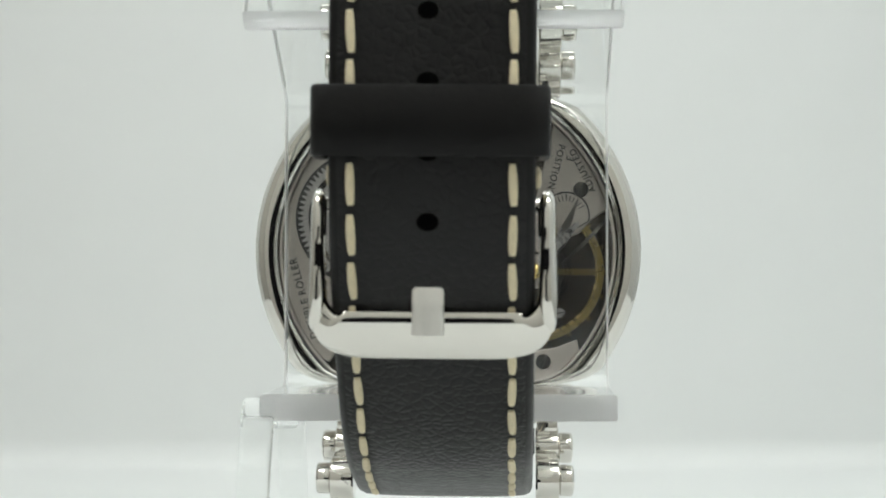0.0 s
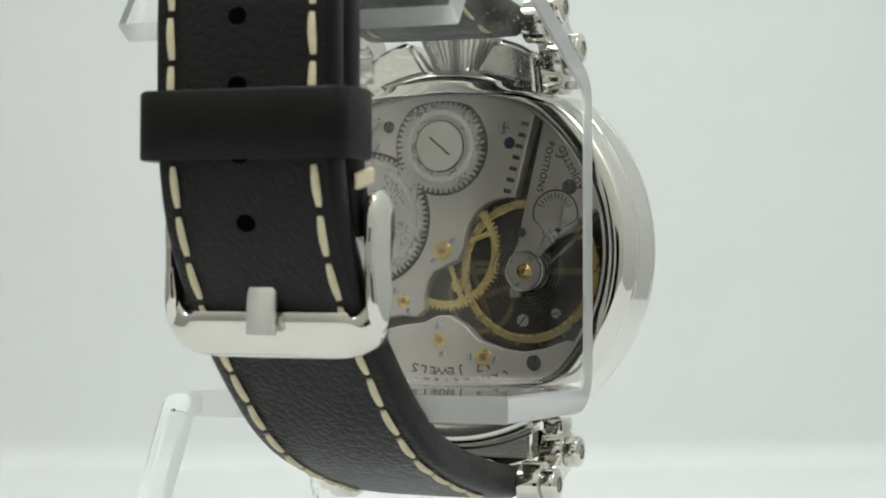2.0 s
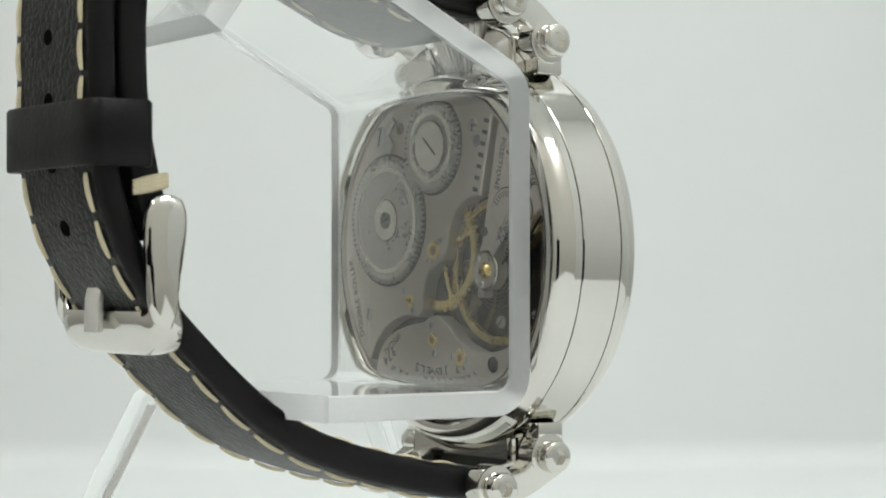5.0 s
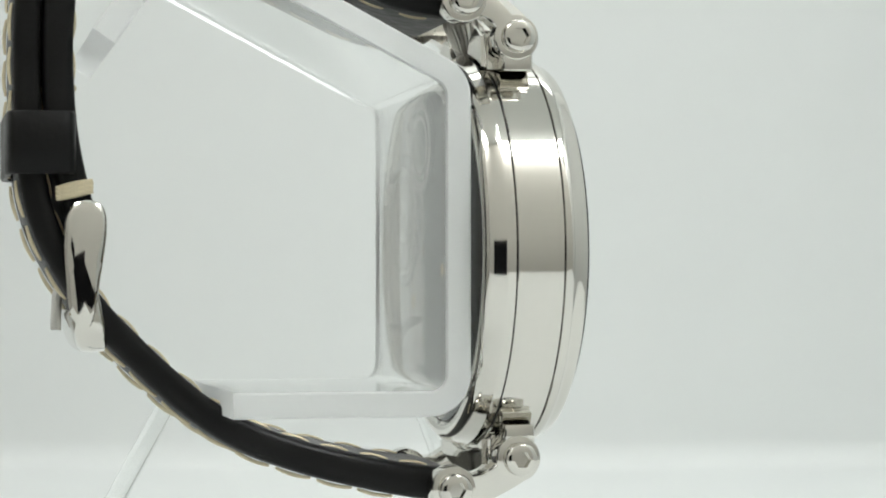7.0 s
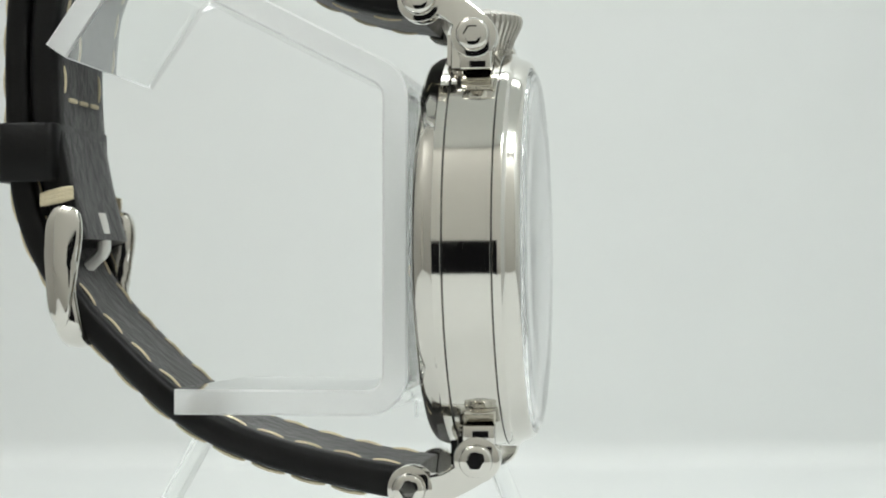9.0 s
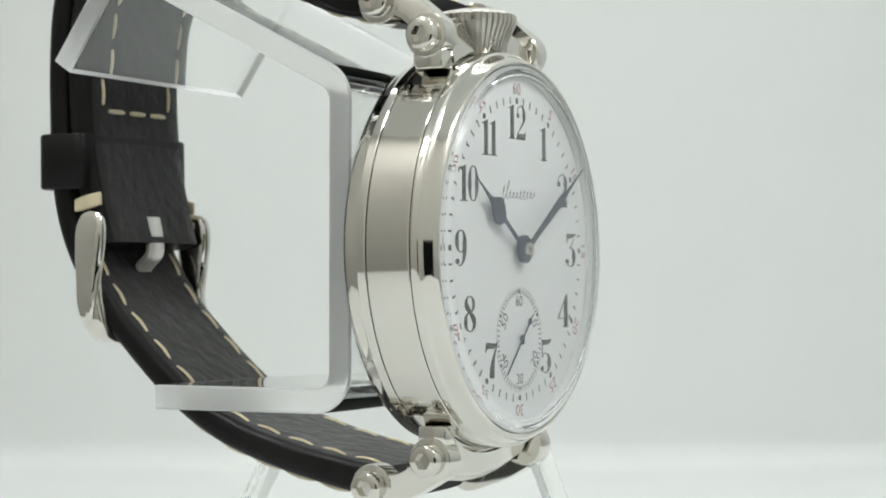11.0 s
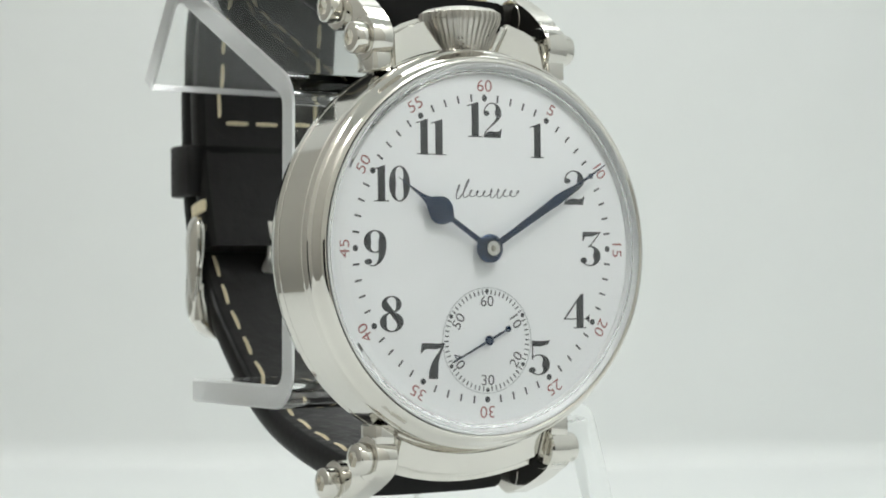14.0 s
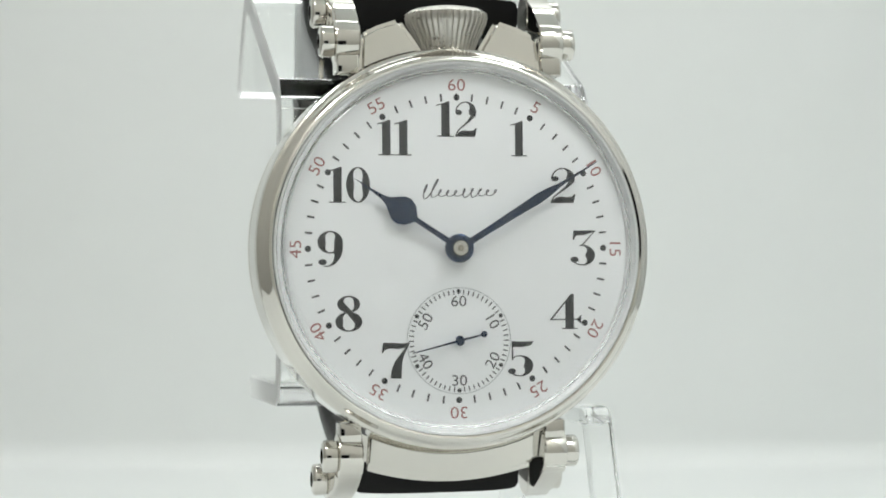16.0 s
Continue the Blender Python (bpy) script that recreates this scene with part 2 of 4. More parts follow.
# ---- the case ----
def build_case():
    band = part("case_band", lathe([(24.1, -7.56), (24.2, -7.46), (24.2, -2.1), (24.1, -2.0), (23.0, -2.0), (23.0, -7.56)]), STEEL, watch, "polished steel case middle", 12)
    part("bezel", lathe([(24.1, -7.68), (24.2, -7.76), (24.2, -8.45), (24.1, -8.72), (23.78, -8.95), (23.6, -9.3), (23.42, -9.85), (23.18, -10.35), (22.95, -10.62), (22.68, -10.72), (22.46, -10.62), (22.4, -10.4), (22.4, -8.7), (22.7, -7.68)]), STEEL, watch, "polished steel bezel", 30)
    # added pale sleeve that keeps the crystal's edge from turning dark
    part("dial_ring", lathe([(22.38, -10.58), (22.1, -10.58), (22.1, -9.9), (21.3, -9.38), (21.3, -8.75), (22.38, -8.75)]), PALERING, watch, "pale ring added round the dial under the crystal's edge", 30)
    part("case_back", lathe([(24.1, -1.86), (24.2, -1.76), (24.2, -0.8), (24.08, -0.62), (23.85, 0.3), (23.6, 0.95), (23.25, 1.4), (22.75, 1.62), (22.1, 1.68), (21.6, 1.6), (21.25, 1.3), (21.0, -1.2), (22.8, -1.86)]), STEEL, watch, "polished steel display back ring", 30)
    part("gasket", lathe([(23.85, -7.85), (23.85, -7.45), (22.9, -7.45), (22.9, -7.85)], 96), INK, watch)
    again(watch.children[-1], pose(0, 5.75 * MM, 0))
    top = [(22.06, -10.1), (22.06, -10.85), (21.94, -11.06), (21.68, -11.23), (21.2, -11.34), (20.3, -11.42), (15, -11.52), (8, -11.58), (0, -11.6)]
    low = [(0, -10.95), (8, -10.93), (15, -10.88), (20.3, -10.8), (20.9, -10.72), (21.25, -10.55), (21.4, -10.1)]
    clear(part("crystal", lathe(top + low, 128), CRYSTAL, watch, "domed clear watch crystal", 60))
    clear(part("back_crystal", lathe([(0, 1.0), (21.1, 1.0), (21.1, 1.35), (20.7, 1.5), (0, 1.55)], 128), CRYSTAL, watch, "clear display back"))
    # hoods between the lugs
    def arc(r, a0, a1, n=14):
        return [(CX + r * math.sin(radians(a0 + (a1 - a0) * i / n)), CZ + r * math.cos(radians(a0 + (a1 - a0) * i / n))) for i in range(n + 1)]
    lower = arc(23.9, 152.5, 207.5) + [(CX + u * 11.1, -24.3 + 1.9 * u * u) for u in [-1 + i / 8 for i in range(17)]]
    def hood(outline, label, soft=0.8):
        bm = slab(outline, -7.1, -1.2)
        bmesh.ops.recalc_face_normals(bm, faces=bm.faces)
        ed = [e for e in bm.edges if e.calc_face_angle(0) > 0.9]
        bmesh.ops.bevel(bm, geom=ed, offset=soft, segments=5, affect="EDGES", clamp_overlap=True)
        for v in bm.verts:
            if v.co.y < -4:
                v.co.y += max(0, abs(v.co.z - CZ) - 20.5) * (0.42 if v.co.z < 0 else 0.2)
        part("hood", bm, STEEL, watch, label, 35)
    hood(lower, "polished steel end piece", 1.5)
    left = arc(23.9, -28.5, -7.5, 8) + [(CX - 6.0, 32.3), (CX - 9.0, 31.3), (CX - 11.0, 30.2)]
    right = arc(23.9, 7.5, 28.5, 8) + [(CX + 11.0, 30.2), (CX + 9.0, 31.3), (CX + 6.0, 32.3)]
    hood(left, "polished steel shoulder beside the crown")
    hood(right, "polished steel shoulder beside the crown")
    # crown: fluted, widening upward, low dome on top
    bm = bmesh.new()
    n = 240
    rings = []
    for r, z, w in [(2.6, 27.6, 0), (3.3, 28.3, 0), (3.5, 28.8, 0.10), (4.0, 30.2, 0.16), (4.75, 31.7, 0.17), (4.95, 32.4, 0.15), (4.9, 33.0, 0.10), (4.3, 33.45, 0), (2.6, 33.8, 0), (0.8, 33.95, 0)]:
        rings.append([bm.verts.new((CX + (r + w * max(-1, min(1, 2.2 * math.cos(40 * 2 * math.pi * j / n)))) * math.cos(2 * math.pi * j / n), -4.3 + (r + w * max(-1, min(1, 2.2 * math.cos(40 * 2 * math.pi * j / n)))) * math.sin(2 * math.pi * j / n), z)) for j in range(n)])
    grid_faces(bm, rings)
    bm.faces.new(rings[-1])
    part("crown", bm, SATIN, watch, "fluted steel winding crown")


build_case()


# ---- lugs: links held by hexagon-socket screws ----
def rod_x(r, x0, x1, y, z, bev=0.25, n=40, bm=None, hexhole=0.0):
    """A chamfered rod along x, with a hexagon socket in the x0 end if asked."""
    bm = bm or bmesh.new()
    s = 1 if x1 > x0 else -1
    rings = []
    prof = []
    if hexhole:
        prof += [(hexhole, x0 + s * 0.65, True), (hexhole, x0, True), (hexhole * 1.12, x0 + s * 0.02, False)]
    dome = 0.16 if hexhole else 0.0
    prof += [(r - bev, x0 + s * dome * 0.75, False), (r - bev * 0.35, x0 + s * (dome + bev * 0.25), False), (r, x0 + s * (dome + bev), False), (r, x1 - s * bev, False), (r - bev, x1, False)]
    for q, x, six in prof:
        ring = []
        for j in range(n):
            a = 2 * math.pi * j / n
            k = q / math.cos((a % (math.pi / 3)) - math.pi / 6) * math.cos(math.pi / 6) if six else q
            ring.append(bm.verts.new((x, y + k * math.cos(a), z + k * math.sin(a))))
        rings.append(ring)
    grid_faces(bm, rings)
    bm.faces.new(rings[0])
    bm.faces.new(rings[-1])
    return bm


def lug(side, up):
    """side -1 or 1 along x; up 1 for the crown end."""
    def zz(z):
        return z if up > 0 else 2 * 4.3 - z
    xi, xo = CX + side * 11.2, CX + side * 14.1
    a, b = ((-4.72, 29.35), (1.65, 33.7)) if up > 0 else ((-4.68, 29.35), (3.25, 32.75))
    bm = bmesh.new()
    rod_x(2.75, xo, xi, a[0], zz(a[1]), 0.22, bm=bm)
    rod_x(2.75, xo, xi, b[0], zz(b[1]), 0.22, bm=bm)
    va, vb = Vector(a), Vector(b)
    t = (vb - va).normalized()
    n = Vector((-t.y, t.x))
    rings = []
    for i in range(13):
        u = i / 12
        p = va.lerp(vb, u)
        bulge = math.sin(math.pi * u)
        lo, hi = -2.0 + 1.7 * bulge, 2.7 + 0.35 * bulge
        rings.append([bm.verts.new((x, p.x + n.x * v, zz(p.y + n.y * v))) for x, v in ((xo - side * 0.05, lo + 0.2), (xo - side * 0.05, hi - 0.25), (xo - side * 0.25, hi), (xi + side * 0.05, hi), (xi + side * 0.05, lo), (xo - side * 0.25, lo))])
    grid_faces(bm, rings)
    bm.faces.new(rings[0])
    bm.faces.new(rings[-1])
    l = part("lug", bm, STEEL, watch, "polished steel lug link")
    part("screw_head", rod_x(1.95, CX + side * 15.95, CX + side * 14.0, a[0], zz(a[1]), 0.28, 48, hexhole=1.05), STEEL, l, "hexagon-socket screw")
    part("screw_head", rod_x(1.95, CX + side * 15.95, CX + side * 14.0, b[0], zz(b[1]), 0.28, 48, hexhole=1.05), STEEL, l, "hexagon-socket screw")
    z0, z1 = sorted((zz(25.3), zz(27.8)))
    part("stud", block(min(xi, xo) + 0.15, max(xi, xo) - 0.15, -6.75, -3.05, z0, z1, 0.25), STEEL, l, "square steel stud")


for side in (-1, 1):
    for up in (1, -1):
        lug(side, up)


# ---- the dial ----
DY = -9.35     # the dial's face


def pen(bm, pts, thick, thin, slant=0.0):
    """A broad-nib stroke: thick where it runs up and down, thin where it runs across."""
    path = [Vector(p) for p in pts]
    tan = tangents(path)
    rows = []
    for p, t in zip(path, tan):
        k = abs(math.sin(math.atan2(t.y, t.x) - slant)) ** 1.6
        w = (thin + (thick - thin) * k) / 2
        n = Vector((-t.y, t.x))
        rows.append((bm.verts.new((*(p + n * w), 0)), bm.verts.new((*(p - n * w), 0))))
    for a, b in zip(rows, rows[1:]):
        bm.faces.new((a[0], a[1], b[1], b[0]))


def poly(bm, pts):
    bm.faces.new([bm.verts.new((x, y, 0)) for x, y in pts])


def oval(cx, cy, rx, ry, a0=0, a1=360, n=28):
    return [(cx + rx * math.cos(radians(a0 + (a1 - a0) * i / n)), cy + ry * math.sin(radians(a0 + (a1 - a0) * i / n))) for i in range(n + 1)]


def bowl(bm, cx, cy, rx, ry, a0, a1, thick, thin=0.03, both=False, n=32):
    """An oval stroke that swells on its right side, or on both sides, and thins to a hairline above and below."""
    rows = []
    for i in range(n + 1):
        a = radians(a0 + (a1 - a0) * i / n)
        c = math.cos(a)
        k = abs(c) if both else max(0.0, c)
        w = thin + (thick - thin) * k ** 1.7
        o = Vector((cx + rx * c, cy + ry * math.sin(a)))
        d = Vector((c, math.sin(a) * 0.9)).normalized()
        rows.append((bm.verts.new((*o, 0)), bm.verts.new((*(o - d * w), 0))))
    for p, q in zip(rows, rows[1:]):
        bm.faces.new((p[0], p[1], q[1], q[0]))


def swell(bm, pts):
    """A stroke through (x, y, width) points."""
    path = [Vector(p[:2]) for p in pts]
    rows = []
    for p, t, q in zip(path, tangents(path), pts):
        n = Vector((-t.y, t.x)) * q[2] / 2
        rows.append((bm.verts.new((*(p + n), 0)), bm.verts.new((*(p - n), 0))))
    for p, q in zip(rows, rows[1:]):
        bm.faces.new((p[0], p[1], q[1], q[0]))


def glyph(ch):
    """One numeral, one unit high, with heavy stems and hairlines. Returns the bmesh and its width."""
    bm = bmesh.new()
    T = 0.03
    w = 0.54
    if ch == "1":
        w = 0.36
        poly(bm, [(0.11, 0.03), (0.30, 0.03), (0.30, 1.0), (0.26, 1.0), (0.11, 0.93)])
        poly(bm, [(0.02, 0), (0.39, 0), (0.39, T), (0.02, T)])
        poly(bm, [(0.0, 0.87), (0.12, 0.90), (0.12, 0.94), (0.0, 0.90)])
    elif ch == "2":
        bowl(bm, 0.29, 0.70, 0.24, 0.30, 178, -28, 0.17, T)
        poly(bm, oval(0.125, 0.69, 0.075, 0.075, 0, 345))
        swell(bm, [(0.445, 0.58, 0.10), (0.36, 0.45, 0.06), (0.22, 0.30, 0.035), (0.10, 0.17, 0.03), (0.05, 0.02, 0.03)])
        poly(bm, [(0.04, 0.0), (0.50, 0.0), (0.54, 0.25), (0.515, 0.25), (0.47, 0.185), (0.38, 0.165), (0.24, 0.185), (0.14, 0.15), (0.04, 0.02)])
    elif ch == "3":
        poly(bm, [(0.06, 0.74), (0.085, 0.74), (0.13, 0.86), (0.30, 0.87), (0.52, 0.97), (0.52, 1.0), (0.08, 1.0)])
        poly(bm, [(0.49, 0.98), (0.52, 0.99), (0.27, 0.585), (0.235, 0.58)])
        bowl(bm, 0.26, 0.295, 0.25, 0.295, 105, -150, 0.19, T)
        poly(bm, oval(0.095, 0.17, 0.08, 0.08, 0, 345))
    elif ch == "4":
        w = 0.62
        poly(bm, [(0.31, 0.03), (0.48, 0.03), (0.48, 1.0), (0.45, 1.0), (0.31, 0.80)])
        poly(bm, [(0.24, 0), (0.55, 0), (0.55, T), (0.24, T)])
        poly(bm, [(0.45, 1.0), (0.42, 1.0), (0.0, 0.285), (0.0, 0.26), (0.03, 0.26)])
        poly(bm, [(0.0, 0.26), (0.60, 0.26), (0.60, 0.29), (0.0, 0.29)])
        poly(bm, [(0.53, 0.275), (0.63, 0.40), (0.63, 0.15)])
    elif ch == "5":
        poly(bm, [(0.09, 0.84), (0.30, 0.83), (0.47, 0.88), (0.54, 1.0), (0.40, 0.985), (0.25, 0.985), (0.09, 1.0)])
        poly(bm, [(0.09, 0.46), (0.12, 0.46), (0.12, 0.95), (0.09, 0.95)])
        bowl(bm, 0.26, 0.30, 0.26, 0.30, 132, -152, 0.19, T)
        poly(bm, oval(0.095, 0.15, 0.08, 0.08, 0, 345))
    elif ch == "7":
        poly(bm, [(0.0, 0.72), (0.025, 0.72), (0.07, 0.81), (0.17, 0.84), (0.33, 0.82), (0.47, 0.86), (0.55, 1.0), (0.52, 1.0), (0.40, 0.975), (0.22, 1.0), (0.03, 1.0)])
        swell(bm, [(0.535, 0.99, 0.03), (0.49, 0.86, 0.04), (0.40, 0.66, 0.08), (0.325, 0.44, 0.15), (0.29, 0.22, 0.20), (0.28, 0.0, 0.21)])
    elif ch == "8":
        bowl(bm, 0.28, 0.765, 0.22, 0.235, 0, 360, 0.12, T, True)
        bowl(bm, 0.28, 0.275, 0.26, 0.275, 0, 360, 0.15, T, True)
        poly(bm, [(0.08, 0.80), (0.15, 0.88), (0.50, 0.30), (0.45, 0.14)])
    elif ch == "9":
        bowl(bm, 0.27, 0.685, 0.245, 0.315, 0, 360, 0.16, T, True)
        bowl(bm, 0.20, 0.58, 0.315, 0.58, 25, -100, 0.17, T)
        poly(bm, oval(0.12, 0.13, 0.08, 0.08, 0, 345))
    elif ch == "0":
        bowl(bm, 0.28, 0.5, 0.27, 0.5, 0, 360, 0.18, T, True, 44)
    return bm, w


def numeral(text, x, z, height, parent):
    whole = bmesh.new()
    wide = 1.2 if text == "1" else 1.25 if len(text) > 1 else 1.46
    at = 0.0
    for ch in text:
        bm, w = glyph(ch)
        merge(whole, bm, Matrix.Translation((at, 0, 0)))
        at += w + 0.03
    lo, hi = min(v.co.x for v in whole.verts), max(v.co.x for v in whole.verts)
    ext = bmesh.ops.extrude_face_region(whole, geom=whole.faces[:])
    for v in ext["geom"]:
        if isinstance(v, bmesh.types.BMVert):
            v.co.z += 0.006
    whole.transform(turned(x, DY - 0.005, z) @ Matrix.Diagonal((height * wide, height, height, 1)) @ Matrix.Translation((-(lo + hi) / 2, -0.5, 0)))
    return part("hour_numeral", whole, INK, parent, smooth=60)


def clock(r, hours):
    a = radians(hours * 30)
    return CX + r * math.sin(a), CZ + r * math.cos(a)


def build_dial():
    sub = (CX + 0.05, -6.95)
    dial = part("dial", lathe([(0, DY), (20.6, DY), (21.25, DY + 0.1), (21.25, DY + 0.7), (0, DY + 0.7)], 128), ENAMEL, watch, "white enamel dial")
    for h, r in ((1, 15.3), (2, 15.2), (3, 15.6), (4, 15.4), (5, 15.4), (7, 15.4), (8, 15.4), (9, 15.5), (10, 15.2), (11, 15.3), (12, 15.55)):
        x, z = clock(r, h)
        numeral(str(h), x, z, 4.25, dial)
    dot = part("minute_dot", disc(0.37, DY - 0.03, DY, *clock(18.17, 0), 20, 0.01), INK, dial)
    tick = part("minute_tick", block(CX - 0.11, CX + 0.11, DY - 0.03, DY, CZ + 17.75, CZ + 18.65, 0), INK, dial)
    spin = lambda deg, x, z: Matrix.Translation((x * MM, 0, z * MM)) @ Matrix.Rotation(radians(deg), 4, "Y") @ Matrix.Translation((-x * MM, 0, -z * MM))
    for m in range(1, 60):
        again(dot if m % 5 == 0 else tick, spin(m * 6, CX, CZ), dial)
    for h in range(1, 13):
        bm = letters(str(h * 5), 2.05, -0.008, 1.12, 0.02)
        bm.transform(turned(*clock(19.68, h)[:1], DY - 0.015, clock(19.68, h)[1], True, h * 30))
        part("minute_number", bm, RED, dial, smooth=60)
    # seconds dial, slightly sunk ring and its scale
    part("seconds_ring", disc(6.4, DY - 0.03, DY, *sub, 96, 0.01, hole=6.32), PALEINK, dial)
    t2 = part("seconds_tick", block(sub[0] - 0.07, sub[0] + 0.07, DY - 0.03, DY, sub[1] + 5.55, sub[1] + 6.12, 0), INK, dial)
    d2 = part("seconds_dot", disc(0.26, DY - 0.034, DY, sub[0], sub[1] + 5.95, 16, 0.01), INK, dial)
    for s in range(1, 60):
        again(d2 if s % 10 == 0 else t2, spin(s * 6, *sub), dial)
    for s in range(10, 70, 10):
        a = s * 6 % 360
        bm = letters(str(s), 1.85, -0.006, 1.08, 0.02)
        x, z = sub[0] + 4.75 * math.sin(radians(a)), sub[1] + 4.75 * math.cos(radians(a))
        bm.transform(turned(x, DY - 0.015, z, True, a - 180 if 90 < a < 270 else a))
        part("seconds_number", bm, INK, dial, smooth=60)
    # the maker's script as a plain wavy line
    bm = bmesh.new()
    wave = []
    for i in range(361):
        u = i / 360
        tall = 0.36 + 0.95 * math.exp(-((u - 0.1) / 0.08) ** 2) + 0.55 * math.exp(-((u - 0.6) / 0.035) ** 2) + 0.6 * math.exp(-((u - 0.71) / 0.035) ** 2)
        a = 2 * math.pi * 9.5 * u
        z = tall * math.sin(a) + (tall - 0.36) * 0.7
        wave.append((-4.7 + 9.3 * u + 0.3 * math.cos(a) + 0.5 * z, z))
    pen(bm, wave, 0.15, 0.08)
    bm.transform(turned(CX + 0.25, DY - 0.02, 10.75, True, -1))
    part("script_mark", bm, GREYINK, dial, "thin cursive line")
    # hands
    def hand(name, length, tail, outline, y, deg, label, cx=CX, cz=CZ):
        bm = slab(outline, 0, -0.14)
        bmesh.ops.recalc_face_normals(bm, faces=bm.faces)
        bm.transform(Matrix.Rotation(radians(deg), 4, "Y"))
        ob = part(name, bm, BLUED, watch, label, 30)
        ob.matrix_basis = pose(cx * MM, y * MM, cz * MM)
        return ob
    hour = [(-0.36, 1.0), (-0.3, 3.6), (-0.3, 6.3), (-0.75, 6.6), (-1.35, 7.15), (-1.7, 8.0), (-1.6, 8.8), (-1.1, 9.55), (-0.5, 10.3), (-0.24, 11.3), (-0.11, 13.0), (0, 15.2)]
    hour = [(x, z) for x, z in hour] + [(-x, z) for x, z in hour[-2::-1]] + [(1.4 * math.sin(radians(a)), 1.4 * math.cos(radians(a))) for a in range(30, 331, 20)]
    hand("hour_hand", 0, 0, hour, DY - 0.75, 303.3, "blued steel spade hour hand")
    minute = [(-0.4, 1.0), (-0.4, 4), (-0.52, 9), (-0.62, 11.5), (-0.5, 13.0), (-0.24, 14.6), (-0.14, 17), (-0.05, 20.0)]
    minute = minute + [(-x, z) for x, z in minute[::-1]] + [(1.45 * math.sin(radians(a)), 1.45 * math.cos(radians(a))) for a in range(30, 331, 20)]
    hand("minute_hand", 0, 0, minute, DY - 1.15, 58.6, "slim blued steel minute hand")
    part("cannon_pinion", lathe([(0, DY - 1.75), (0.9, DY - 1.75), (1.05, DY - 1.65), (1.05, DY), (0, DY)], 40), STEEL, watch, "polished steel centre post", 20)
    part("centre_pip", disc(0.32, DY - 1.82, DY - 1.7, CX, CZ, 20, 0.05, hole=0.14), NUT, watch)
    part("cannon_rim", lathe([(1.05, DY - 1.3), (1.45, DY - 1.3), (1.72, DY - 1.1), (1.72, DY - 0.6), (1.05, DY - 0.6)], 40), BLUED, watch)
    sec = [(-0.13, 0.5), (-0.06, 5.9), (0.06, 5.9), (0.13, 0.5), (0.5, 0.35), (0.62, 0), (0.5, -0.4), (0.13, -0.6), (0.1, -2.7), (0.3, -2.85), (0.38, -3.1), (0.3, -3.4), (0, -3.5), (-0.3, -3.4), (-0.38, -3.1), (-0.3, -2.85), (-0.1, -2.7), (-0.13, -0.6), (-0.5, -0.4), (-0.62, 0), (-0.5, 0.35)]
    return hand("second_hand", 0, 0, sec, DY - 0.35, 0, "thin blued second hand", *sub), sub


second_hand, SUB = build_dial()


# ---- the movement behind the display back ----
MY = 0.55      # the face of the bridges


def gear(teeth, r, depth, cx, cz, y0, y1, hole=0.0, spokes=0):
    bm = bmesh.new()
    n = teeth * 4
    def ring(rad, y, cog=True):
        out = []
        for j in range(n):
            a = 2 * math.pi * j / n
            q = rad - (depth if cog and j % 4 in (2, 3) else 0)
            out.append(bm.verts.new((cx + q * math.sin(a), y, cz + q * math.cos(a))))
        return out
    a, b = ring(r, y0), ring(r, y1)
    grid_faces(bm, [a, b])
    if hole:
        c, d = ring(hole, y0, False), ring(hole, y1, False)
        grid_faces(bm, [a, c])
        grid_faces(bm, [b, d])
        grid_faces(bm, [c, d])
        for k in range(spokes):
            m = Matrix.Translation((cx, 0, cz)) @ Matrix.Rotation(2 * math.pi * k / spokes + 0.35, 4, "Y")
            merge(bm, block(-0.32, 0.32, y0 + 0.04, y1 - 0.04, 0, hole + 0.1, 0), m)
    else:
        bm.faces.new(a)
        bm.faces.new(b[::-1])
    return bm


def slot_screw(parent, x, z, r, deg, y=MY, mat=None):
    s = part("plate_screw", disc(r, y - 0.1, y + 0.16, x, z, 28, 0.06), mat or SCREWM, parent)
    bm = block(-r * 0.9, r * 0.9, y + 0.15, y + 0.18, -r * 0.13, r * 0.13, 0)
    bm.transform(Matrix.Translation((x, 0, z)) @ Matrix.Rotation(radians(deg), 4, "Y"))
    part("slot", bm, ENGRAVE, parent)


def jewel(parent, x, z, r, y=MY):
    part("jewel_setting", disc(r, y - 0.1, y + 0.14, x, z, 36, 0.1, hole=r * 0.5), GOLD, parent, "gilt jewel setting")
    part("jewel", lathe([(0, y + 0.02), (r * 0.3, y + 0.06), (r * 0.5, y - 0.02), (r * 0.5, y - 0.2), (0, y - 0.2)], 28, True, x, z), JEWEL, parent, "amber jewel")
    part("jewel_hole", disc(r * 0.14, y, y + 0.09, x, z, 16, 0.02), ENGRAVE, parent)


def inside(points, r=20.85):
    """Keeps an outline inside the movement's round."""
    out = []
    for x, z in points:
        d = math.hypot(x - CX, z - CZ)
        k = min(1, r / d) if d else 1
        out.append((CX + (x - CX) * k, CZ + (z - CZ) * k))
    return out


def rim(a0, a1, r=20.85):
    n = max(2, int(abs(a1 - a0) / 4))
    return [(CX + r * math.sin(radians(a0 + (a1 - a0) * i / n)), CZ + r * math.cos(radians(a0 + (a1 - a0) * i / n))) for i in range(n + 1)]


